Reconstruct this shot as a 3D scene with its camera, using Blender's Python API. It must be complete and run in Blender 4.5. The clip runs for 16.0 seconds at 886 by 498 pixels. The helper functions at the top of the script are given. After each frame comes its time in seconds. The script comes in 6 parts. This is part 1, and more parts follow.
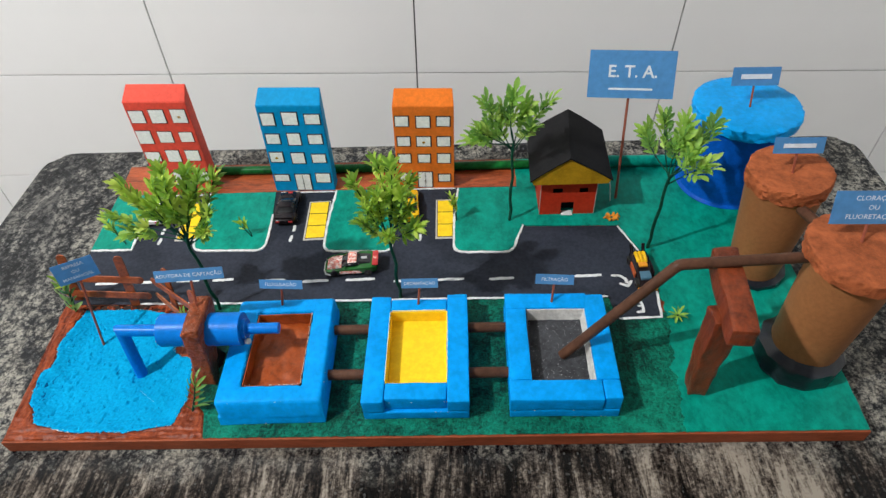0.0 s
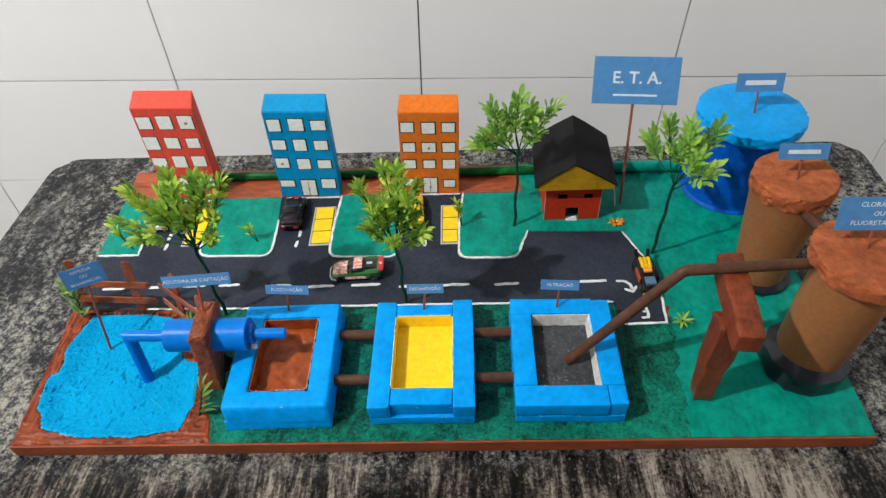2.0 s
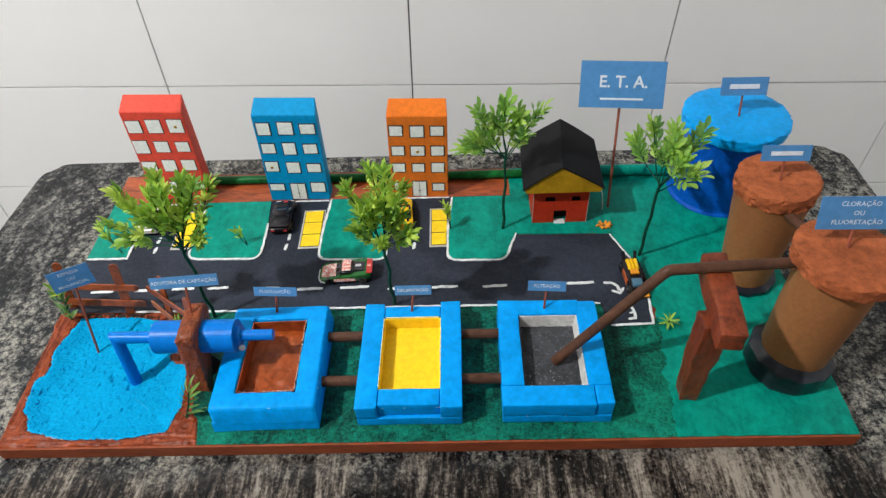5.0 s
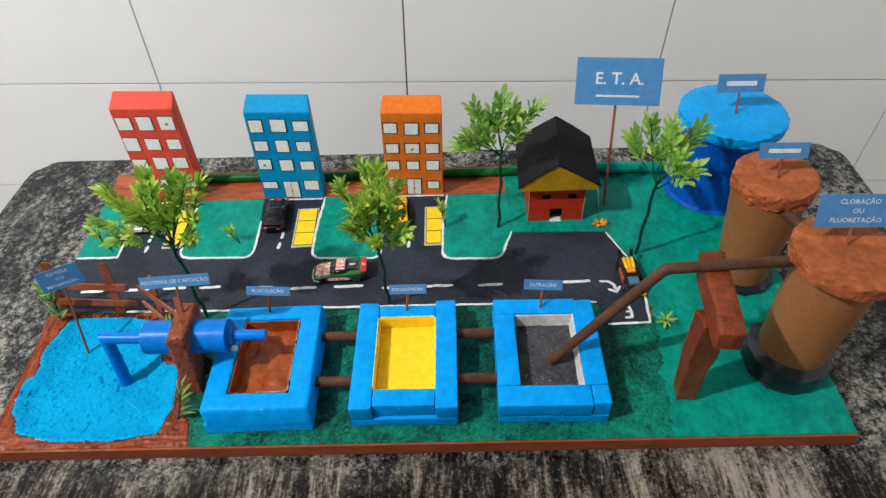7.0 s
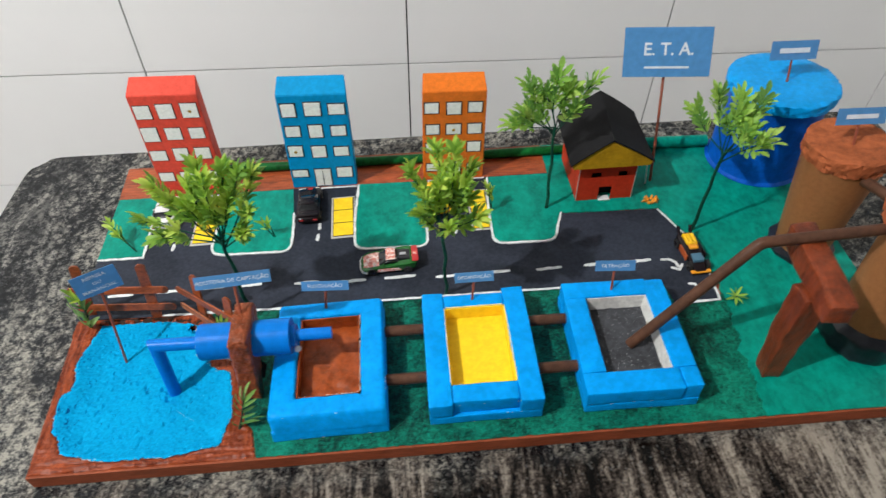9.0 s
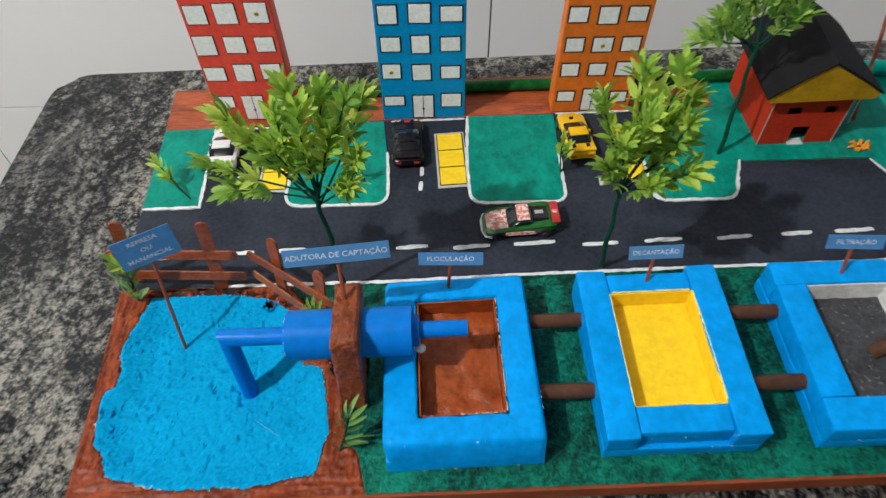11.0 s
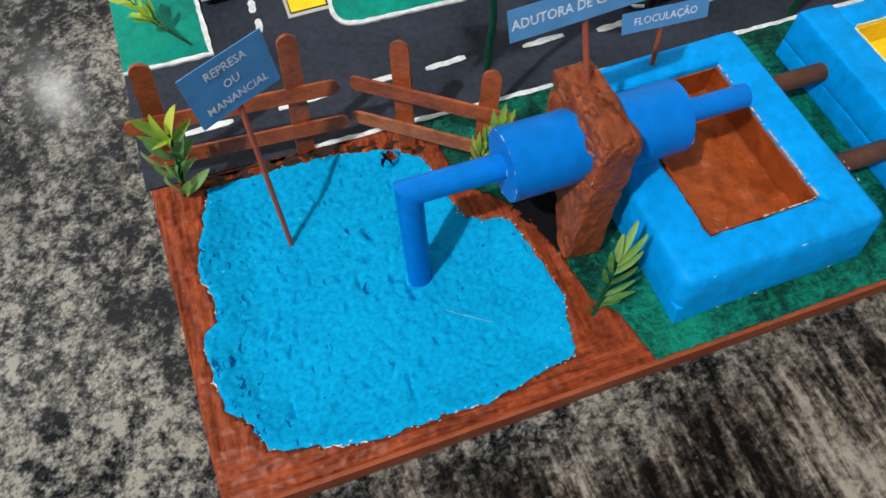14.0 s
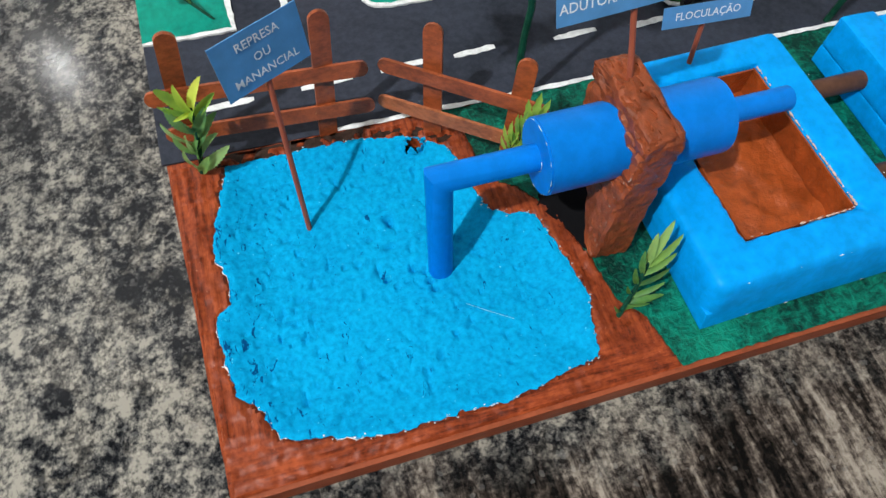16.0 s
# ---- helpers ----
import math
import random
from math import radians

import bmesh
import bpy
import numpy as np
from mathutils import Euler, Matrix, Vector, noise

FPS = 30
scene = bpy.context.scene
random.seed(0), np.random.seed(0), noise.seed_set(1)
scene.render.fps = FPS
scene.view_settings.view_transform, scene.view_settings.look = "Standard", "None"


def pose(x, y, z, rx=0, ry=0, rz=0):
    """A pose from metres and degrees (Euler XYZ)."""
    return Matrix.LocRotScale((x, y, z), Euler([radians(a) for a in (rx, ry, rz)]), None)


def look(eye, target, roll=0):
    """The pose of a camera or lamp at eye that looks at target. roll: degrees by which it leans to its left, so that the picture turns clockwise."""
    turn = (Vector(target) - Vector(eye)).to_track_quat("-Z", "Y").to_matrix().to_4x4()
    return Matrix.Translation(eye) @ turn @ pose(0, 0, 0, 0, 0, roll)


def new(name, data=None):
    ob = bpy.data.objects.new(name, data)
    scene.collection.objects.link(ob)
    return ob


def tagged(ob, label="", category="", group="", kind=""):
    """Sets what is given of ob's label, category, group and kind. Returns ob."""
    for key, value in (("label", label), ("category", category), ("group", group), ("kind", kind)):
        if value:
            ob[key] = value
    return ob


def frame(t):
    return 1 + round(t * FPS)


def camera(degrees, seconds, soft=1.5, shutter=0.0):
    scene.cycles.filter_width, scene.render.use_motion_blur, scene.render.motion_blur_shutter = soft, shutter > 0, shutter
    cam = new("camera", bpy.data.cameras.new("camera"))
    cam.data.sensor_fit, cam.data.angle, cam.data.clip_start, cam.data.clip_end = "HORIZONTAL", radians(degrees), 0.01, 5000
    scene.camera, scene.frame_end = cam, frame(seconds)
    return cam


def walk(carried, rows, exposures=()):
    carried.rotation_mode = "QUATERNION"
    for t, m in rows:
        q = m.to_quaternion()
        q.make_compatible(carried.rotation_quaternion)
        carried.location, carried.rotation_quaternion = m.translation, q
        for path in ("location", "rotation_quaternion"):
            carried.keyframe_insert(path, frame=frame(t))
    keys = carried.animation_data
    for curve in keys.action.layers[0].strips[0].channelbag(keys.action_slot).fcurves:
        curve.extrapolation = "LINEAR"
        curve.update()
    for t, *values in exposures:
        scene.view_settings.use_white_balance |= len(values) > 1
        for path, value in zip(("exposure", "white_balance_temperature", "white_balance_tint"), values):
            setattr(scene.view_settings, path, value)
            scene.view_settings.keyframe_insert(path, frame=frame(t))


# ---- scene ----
cam = camera(70.0, 16.0, soft=1.4, shutter=0.5)
PATH = [
    (0, (0.491, -0.304, 0.575), (0.418, 1.094, -0.854), -3.5),
    (0.5, (0.49, -0.302, 0.576), (0.424, 1.103, -0.846), -3.3),
    (1, (0.488, -0.302, 0.575), (0.43, 1.104, -0.846), -3.0),
    (1.5, (0.488, -0.303, 0.575), (0.411, 1.094, -0.854), -3.6),
    (2, (0.488, -0.305, 0.578), (0.407, 1.103, -0.841), -3.7),
    (2.5, (0.491, -0.305, 0.577), (0.422, 1.102, -0.842), -3.5),
    (3, (0.493, -0.309, 0.577), (0.426, 1.112, -0.828), -3.7),
    (3.5, (0.493, -0.313, 0.578), (0.437, 1.117, -0.819), -3.4),
    (4, (0.494, -0.317, 0.577), (0.424, 1.114, -0.819), -3.5),
    (6.5, (0.496, -0.306, 0.572), (0.447, 1.114, -0.835), -2.9),
    (7, (0.495, -0.307, 0.57), (0.448, 1.115, -0.835), -2.9),
    (7.5, (0.487, -0.301, 0.566), (0.451, 1.131, -0.83), -2.5),
    (8, (0.476, -0.29, 0.561), (0.459, 1.137, -0.84), -1.6),
    (8.5, (0.439, -0.284, 0.552), (0.469, 1.139, -0.854), -0.6),
    (9, (0.387, -0.277, 0.545), (0.457, 1.111, -0.892), -2.0),
    (9.5, (0.335, -0.273, 0.541), (0.4, 1.102, -0.91), -2.7),
    (9.7, (0.317, -0.27, 0.535), (0.362, 1.09, -0.931), -2.8),
    (11.8, (0.259, -0.073, 0.39), (0.226, 1.115, -1.219), -3.8),
    (12, (0.238, -0.074, 0.386), (0.263, 1.136, -1.206), -2.9),
    (12.5, (0.19, -0.05, 0.358), (0.39, 1.05, -1.301), -2.4),
    (13, (0.155, -0.049, 0.327), (0.431, 0.986, -1.362), -2.4),
    (13.5, (0.122, -0.057, 0.304), (0.427, 0.867, -1.443), -0.3),
    (14, (0.098, -0.057, 0.291), (0.391, 0.84, -1.472), -1.0),
    (14.5, (0.084, -0.054, 0.282), (0.412, 0.836, -1.478), 0.3),
    (15, (0.073, -0.052, 0.276), (0.44, 0.848, -1.472), 1.6),
    (15.5, (0.077, -0.05, 0.277), (0.423, 0.856, -1.472), 1.6),
    (16, (0.086, -0.051, 0.281), (0.387, 0.835, -1.486), 2.5),
]
walk(cam, [(t, look(eye, target, roll)) for t, eye, target, roll in PATH],
     exposures=[(0.0, 0.0), (9.5, 0.0), (11.8, -0.38), (13.2, -0.40), (14.2, -0.14), (14.8, -0.06), (16.0, -0.03)])

# ---------------------------------------------------------------- world and light
world = bpy.data.worlds.new("room_world")
world.use_nodes = True
world.node_tree.nodes["Background"].inputs[0].default_value = (0.8, 0.85, 0.9, 1)
world.node_tree.nodes["Background"].inputs[1].default_value = 0.05
scene.world = world


def lamp(name, at, watts, radius, colour):
    data = bpy.data.lights.new(name, "POINT")
    data.energy, data.shadow_soft_size, data.color = watts, radius, colour
    ob = new(name, data)
    ob.location = at
    return ob


lamp("ceiling_bulb_light", (-0.97, -0.50, 1.93), 202, 0.032, (1.0, 1.0, 0.98))


# ---------------------------------------------------------------- materials
def nodes_of(name):
    m = bpy.data.materials.new(name)
    m.use_nodes = True
    t = m.node_tree
    return m, t, t.nodes["Principled BSDF"], t.nodes, t.links


def place(t, stretch=(1, 1, 1), offset=(0, 0, 0)):
    g = t.nodes.new("ShaderNodeNewGeometry")
    mp = t.nodes.new("ShaderNodeMapping")
    mp.inputs["Scale"].default_value = stretch
    mp.inputs["Location"].default_value = offset
    t.links.new(g.outputs["Position"], mp.inputs["Vector"])
    return mp.outputs["Vector"]


def noise_tex(t, vec, scale, detail=4, rough=0.55, warp=0.0):
    n = t.nodes.new("ShaderNodeTexNoise")
    n.inputs["Scale"].default_value, n.inputs["Detail"].default_value = scale, detail
    n.inputs["Roughness"].default_value, n.inputs["Distortion"].default_value = rough, warp
    t.links.new(vec, n.inputs["Vector"])
    return n.outputs["Fac"]


def ramp(t, fac, stops):
    r = t.nodes.new("ShaderNodeValToRGB")
    e = r.color_ramp.elements
    while len(e) < len(stops):
        e.new(0.5)
    for el, (p, c) in zip(e, stops):
        el.position, el.color = p, (*c, 1)
    t.links.new(fac, r.inputs["Fac"])
    return r.outputs["Color"]


def mix(t, fac, a, b, mode="MIX"):
    m = t.nodes.new("ShaderNodeMix")
    m.data_type, m.blend_type = "RGBA", mode
    for sock, v in ((m.inputs[0], fac), (m.inputs[6], a), (m.inputs[7], b)):
        if isinstance(v, (int, float)):
            sock.default_value = v
        elif isinstance(v, tuple):
            sock.default_value = (*v, 1)
        else:
            t.links.new(v, sock)
    return m.outputs[2]


def bump(t, shader, height, strength, dist):
    b = t.nodes.new("ShaderNodeBump")
    b.inputs["Strength"].default_value, b.inputs["Distance"].default_value = strength, dist
    t.links.new(height, b.inputs["Height"])
    t.links.new(b.outputs["Normal"], shader.inputs["Normal"])


def tone(c, k):
    return tuple(min(1.0, v * k) for v in c)


def paint(name, c, rough=0.5, low=0.75, high=1.15, big=18, fine=160, stretch=(1, 1, 1), relief=0.3, depth=0.0006, specks=None, spec=0.14, fleck=0.70):
    """Hand-brushed paint: broad patches, fine grain, brush relief, optional bare specks or highlight flecks."""
    m, t, sh, ns, ln = nodes_of(name)
    v = place(t, stretch)
    patch = ramp(t, noise_tex(t, v, big, 6, 0.62, 0.5), [(0.40, tone(c, low)), (0.60, tone(c, high))])
    grain = noise_tex(t, v, fine, 5, 0.7)
    col = mix(t, 0.40, patch, ramp(t, grain, [(0.38, tone(c, low * 0.8)), (0.62, tone(c, high * 1.12))]))
    if specks:
        sp = ramp(t, noise_tex(t, place(t), 330, 3, 0.8), [(fleck, (0, 0, 0)), (fleck + 0.04, (1, 1, 1))])
        col = mix(t, sp, col, specks)
    ln.new(col, sh.inputs["Base Color"])
    sh.inputs["Roughness"].default_value = rough
    sh.inputs["Specular IOR Level"].default_value = spec
    bump(t, sh, grain, relief, depth)
    return m


def plain(name, c, rough=0.5, metal=0.0, spec=0.5):
    m, t, sh, ns, ln = nodes_of(name)
    v = place(t)
    col = ramp(t, noise_tex(t, v, 120, 4, 0.6), [(0.3, tone(c, 0.86)), (0.7, tone(c, 1.08))])
    ln.new(col, sh.inputs["Base Color"])
    sh.inputs["Roughness"].default_value, sh.inputs["Metallic"].default_value = rough, metal
    sh.inputs["Specular IOR Level"].default_value = spec
    return m


def add_up(t, terms):
    """Sum of (socket, factor) pairs."""
    out = None
    for sock, k in terms:
        n = t.nodes.new("ShaderNodeMath")
        n.operation = "MULTIPLY_ADD"
        t.links.new(sock, n.inputs[0])
        n.inputs[1].default_value = k
        if out is None:
            n.inputs[2].default_value = 0.0
        else:
            t.links.new(out, n.inputs[2])
        out = n.outputs[0]
    return out


def span(t, sock, lo, hi):
    """0 at lo, 1 at hi, clamped between."""
    r = t.nodes.new("ShaderNodeMapRange")
    r.inputs[1].default_value, r.inputs[2].default_value = lo, hi
    t.links.new(sock, r.inputs[0])
    return r.outputs[0]


def times(t, a, b):
    n = t.nodes.new("ShaderNodeMath")
    n.operation = "MULTIPLY"
    t.links.new(a, n.inputs[0])
    t.links.new(b, n.inputs[1])
    return n.outputs[0]


def granite_material():
    """Dark granite: pebbly grey-olive clouds and pale clumps at the side of the slab, brown-black veins along its front, a charcoal drift at its rear corner."""
    m, t, sh, ns, ln = nodes_of("granite")
    axis = ns.new("ShaderNodeSeparateXYZ")
    ln.new(place(t), axis.inputs[0])
    cloud = noise_tex(t, place(t, (1.0, 0.34, 1.0), (0.37, 0.21, 0)), 13, 5, 0.62, 1.1)
    blobs = noise_tex(t, place(t, (1.0, 0.78, 1.0), (0.1, 0.3, 0)), 110, 3, 0.6, 0.4)
    grain = noise_tex(t, place(t), 300, 4, 0.72)
    drift = noise_tex(t, place(t, (1, 1, 1), (2, 5, 0)), 16, 3, 0.6)
    veins = noise_tex(t, place(t, (1.0, 0.12, 1.0), (0.7, 0.4, 0)), 34, 4, 0.6, 0.9)
    streak = noise_tex(t, place(t, (1.0, 0.13, 1.0), (1.7, 0.9, 0)), 190, 5, 0.7, 0.6)
    crystals = ns.new("ShaderNodeTexVoronoi")
    crystals.inputs["Scale"].default_value = 480
    ln.new(place(t), crystals.inputs["Vector"])
    lum = ns.new("ShaderNodeSeparateColor")
    ln.new(crystals.outputs["Color"], lum.inputs[0])
    cells = ns.new("ShaderNodeTexVoronoi")
    cells.feature = "SMOOTH_F1"
    cells.inputs["Scale"].default_value = 105
    cells.inputs["Smoothness"].default_value = 0.25
    wavy = ns.new("ShaderNodeVectorMath")
    wavy.operation = "MULTIPLY_ADD"
    swerve = ns.new("ShaderNodeTexNoise")
    swerve.inputs["Scale"].default_value = 240
    ln.new(place(t), swerve.inputs["Vector"])
    ln.new(swerve.outputs["Color"], wavy.inputs[0])
    wavy.inputs[1].default_value = (0.007, 0.007, 0.0)
    ln.new(place(t, (1, 0.9, 1)), wavy.inputs[2])
    ln.new(wavy.outputs[0], cells.inputs["Vector"])
    pebble = span(t, cells.outputs["Distance"], 0.72, 0.12)
    front = times(t, span(t, add_up(t, [(axis.outputs["Y"], 1.0), (drift, 0.10)]), 0.062, 0.022), span(t, add_up(t, [(axis.outputs["X"], 1.0), (drift, 0.16)]), 0.05, 0.13))
    pale = times(t, span(t, add_up(t, [(axis.outputs["X"], 1.0), (drift, 0.12)]), 0.765, 0.800), span(t, add_up(t, [(axis.outputs["X"], 1.0), (drift, 0.12)]), 0.900, 0.865))
    side_sum = add_up(t, [(cloud, 0.40), (span(t, blobs, 0.12, 0.88), 0.24), (pebble, 0.11), (span(t, grain, 0.25, 0.75), 0.27), (lum.outputs[0], 0.05)])
    front_sum = add_up(t, [(span(t, veins, 0.22, 0.78), 0.40), (span(t, streak, 0.24, 0.76), 0.30), (blobs, 0.16), (span(t, grain, 0.2, 0.8), 0.18), (lum.outputs[0], 0.05), (pale, 0.085)])
    side = ramp(t, side_sum, [(0.435, (0.004, 0.005, 0.007)), (0.483, (0.019, 0.020, 0.022)), (0.517, (0.060, 0.060, 0.058)), (0.560, (0.122, 0.119, 0.108)), (0.630, (0.29, 0.275, 0.235))])
    run = ramp(t, front_sum, [(0.455, (0.004, 0.0036, 0.0034)), (0.515, (0.017, 0.013, 0.011)), (0.570, (0.052, 0.042, 0.035)), (0.630, (0.145, 0.122, 0.100)), (0.715, (0.30, 0.265, 0.22))])
    rear = times(t, span(t, add_up(t, [(axis.outputs["X"], 1.0), (drift, 0.12), (cloud, 0.10)]), 0.090, 0.030), span(t, axis.outputs["Y"], 0.15, 0.26))
    swirl = ramp(t, noise_tex(t, place(t, (1.0, 0.30, 1.0), (4, 1, 0)), 30, 5, 0.6, 2.2), [(0.42, (0.22, 0.23, 0.26)), (0.62, (0.76, 0.76, 0.79))])
    clump = ramp(t, noise_tex(t, place(t, (1.0, 0.8, 1.0), (1.3, 0.4, 0)), 50, 4, 0.6, 0.5), [(0.530, (0, 0, 0)), (0.570, (1, 1, 1))])
    clump = times(t, times(t, clump, span(t, pebble, -0.25, 0.40)), span(t, rear, 0.7, 0.1))
    cream = ramp(t, add_up(t, [(grain, 0.8), (lum.outputs[2], 0.2)]), [(0.38, (0.035, 0.033, 0.030)), (0.47, (0.13, 0.125, 0.110)), (0.53, (0.22, 0.205, 0.175)), (0.62, (0.38, 0.355, 0.30))])
    side = mix(t, mix(t, 1.0, clump, (0.58, 0.58, 0.58), "MULTIPLY"), side, cream)
    col = mix(t, front, side, run)
    col = mix(t, rear, col, mix(t, 1.0, col, swirl, "MULTIPLY"))
    glints = ramp(t, lum.outputs[1], [(0.95, (0, 0, 0)), (0.97, (1, 1, 1))])
    col = mix(t, mix(t, 1.0, glints, (0.18, 0.18, 0.18), "MULTIPLY"), col, (0.28, 0.28, 0.27))
    ln.new(col, sh.inputs["Base Color"])
    sh.inputs["Roughness"].default_value = 0.13
    sh.inputs["Specular IOR Level"].default_value = 0.2
    return m


def water_material():
    """Bright blue sponge paper: fine nap, small dark tears, most of them at the side bank."""
    m, t, sh, ns, ln = nodes_of("blue_sponge_paper")
    axis = ns.new("ShaderNodeSeparateXYZ")
    ln.new(place(t), axis.inputs[0])
    nap = noise_tex(t, place(t), 420, 4, 0.65)
    soft = noise_tex(t, place(t), 34, 4, 0.6)
    col = ramp(t, soft, [(0.35, (0.0008, 0.278, 0.560)), (0.65, (0.0012, 0.330, 0.620))])
    col = mix(t, 0.55, col, ramp(t, nap, [(0.36, (0.0006, 0.185, 0.42)), (0.52, (0.001, 0.315, 0.605)), (0.66, (0.002, 0.385, 0.70))]))
    tears = noise_tex(t, place(t, (1.0, 0.42, 1.0)), 240, 3, 0.7, 1.2)
    bank = span(t, add_up(t, [(axis.outputs["X"], 1.0), (soft, 0.05)]), 0.085, 0.045)
    tears = ramp(t, add_up(t, [(tears, 1.0), (bank, 0.085)]), [(0.672, (0, 0, 0)), (0.692, (1, 1, 1))])
    col = mix(t, tears, col, (0.0006, 0.065, 0.20))
    specks = ramp(t, noise_tex(t, place(t, (1, 1, 1), (3, 1, 0)), 380, 2, 0.7), [(0.735, (0, 0, 0)), (0.755, (1, 1, 1))])
    col = mix(t, specks, col, (0.12, 0.62, 0.85))
    ln.new(col, sh.inputs["Base Color"])
    sh.inputs["Roughness"].default_value, sh.inputs["Specular IOR Level"].default_value = 0.8, 0.04
    bump(t, sh, nap, 0.5, 0.0007)
    return m


def leaf_material(name="plastic_leaf", shift=(1.0, 1.0, 1.0)):
    m, t, sh, ns, ln = nodes_of(name)
    info = ns.new("ShaderNodeObjectInfo")
    c = ramp(t, info.outputs["Random"], [(0.0, (0.14, 0.32, 0.08)), (0.30, (0.32, 0.57, 0.10)), (0.65, (0.53, 0.75, 0.11)), (1.0, (0.76, 0.89, 0.19))])
    c = mix(t, 1.0, c, shift, "MULTIPLY")
    g = noise_tex(t, place(t), 220, 3)
    col = mix(t, 0.22, c, ramp(t, g, [(0.3, (0.04, 0.11, 0.015)), (0.7, (0.42, 0.58, 0.05))]))
    ln.new(col, sh.inputs["Base Color"])
    sh.inputs["Roughness"].default_value = 0.42
    sh.inputs["Specular IOR Level"].default_value = 0.3
    thin = ns.new("ShaderNodeBsdfTranslucent")
    ln.new(col, thin.inputs["Color"])
    both = ns.new("ShaderNodeMixShader")
    both.inputs[0].default_value = 0.42
    ln.new(sh.outputs[0], both.inputs[1])
    ln.new(thin.outputs[0], both.inputs[2])
    ln.new(both.outputs[0], ns["Material Output"].inputs["Surface"])
    return m


def wood_like(name, c, stretch=(1, 12, 12), specks=None, depth=0.0008):
    return paint(name, c, 0.42, 0.40, 1.5, 26, 150, stretch, 0.8, depth, specks, 0.35, 0.70)


def turf_material():
    """Dark green turf dabbed with a dry brush: short bright strokes over a nearly black ground, a fuller coat along the front edge."""
    m, t, sh, ns, ln = nodes_of("dark_green_turf_paint")
    axis = ns.new("ShaderNodeSeparateXYZ")
    ln.new(place(t), axis.inputs[0])
    a = noise_tex(t, place(t, (0.55, 1.0, 1.0)), 300, 4, 0.68, 1.0)
    b = noise_tex(t, place(t, (1.0, 0.55, 1.0), (3, 1, 0)), 300, 4, 0.68, 1.0)
    patch = noise_tex(t, place(t, (1, 0.75, 1), (5, 2, 0)), 26, 5, 0.65, 0.4)
    coat = span(t, add_up(t, [(axis.outputs["Y"], 1.0), (patch, 0.05)]), 0.052, 0.034)
    corner = times(t, span(t, add_up(t, [(axis.outputs["X"], 1.0), (patch, 0.05)]), 0.676, 0.694), span(t, add_up(t, [(axis.outputs["Y"], 1.0), (patch, 0.06)]), 0.120, 0.080))
    thin = times(t, span(t, add_up(t, [(axis.outputs["X"], 1.0), (patch, 0.06)]), 0.735, 0.700), span(t, add_up(t, [(axis.outputs["Y"], 1.0), (patch, 0.05)]), 0.050, 0.070))
    dabs = add_up(t, [(a, 0.50), (b, 0.50), (patch, 0.56), (coat, 0.022), (corner, 0.09), (thin, -0.035)])
    col = ramp(t, dabs, [(0.66, (0.0004, 0.028, 0.019)), (0.75, (0.0006, 0.085, 0.055)), (0.83, (0.001, 0.150, 0.096)), (0.93, (0.003, 0.240, 0.155))])
    ln.new(col, sh.inputs["Base Color"])
    sh.inputs["Roughness"].default_value, sh.inputs["Specular IOR Level"].default_value = 0.5, 0.14
    bump(t, sh, dabs, 0.9, 0.0022)
    return m


def tile_material():
    m, t, sh, ns, ln = nodes_of("glazed_tile")
    info = ns.new("ShaderNodeObjectInfo")
    a = ramp(t, info.outputs["Random"], [(0.0, (0.86, 0.865, 0.87)), (1.0, (0.885, 0.885, 0.89))])
    b = ramp(t, noise_tex(t, place(t), 5, 3), [(0.3, (0.975, 0.975, 0.975)), (0.7, (1.0, 1.0, 1.0))])
    ln.new(mix(t, 1.0, a, b, "MULTIPLY"), sh.inputs["Base Color"])
    sh.inputs["Roughness"].default_value = 0.09
    return m


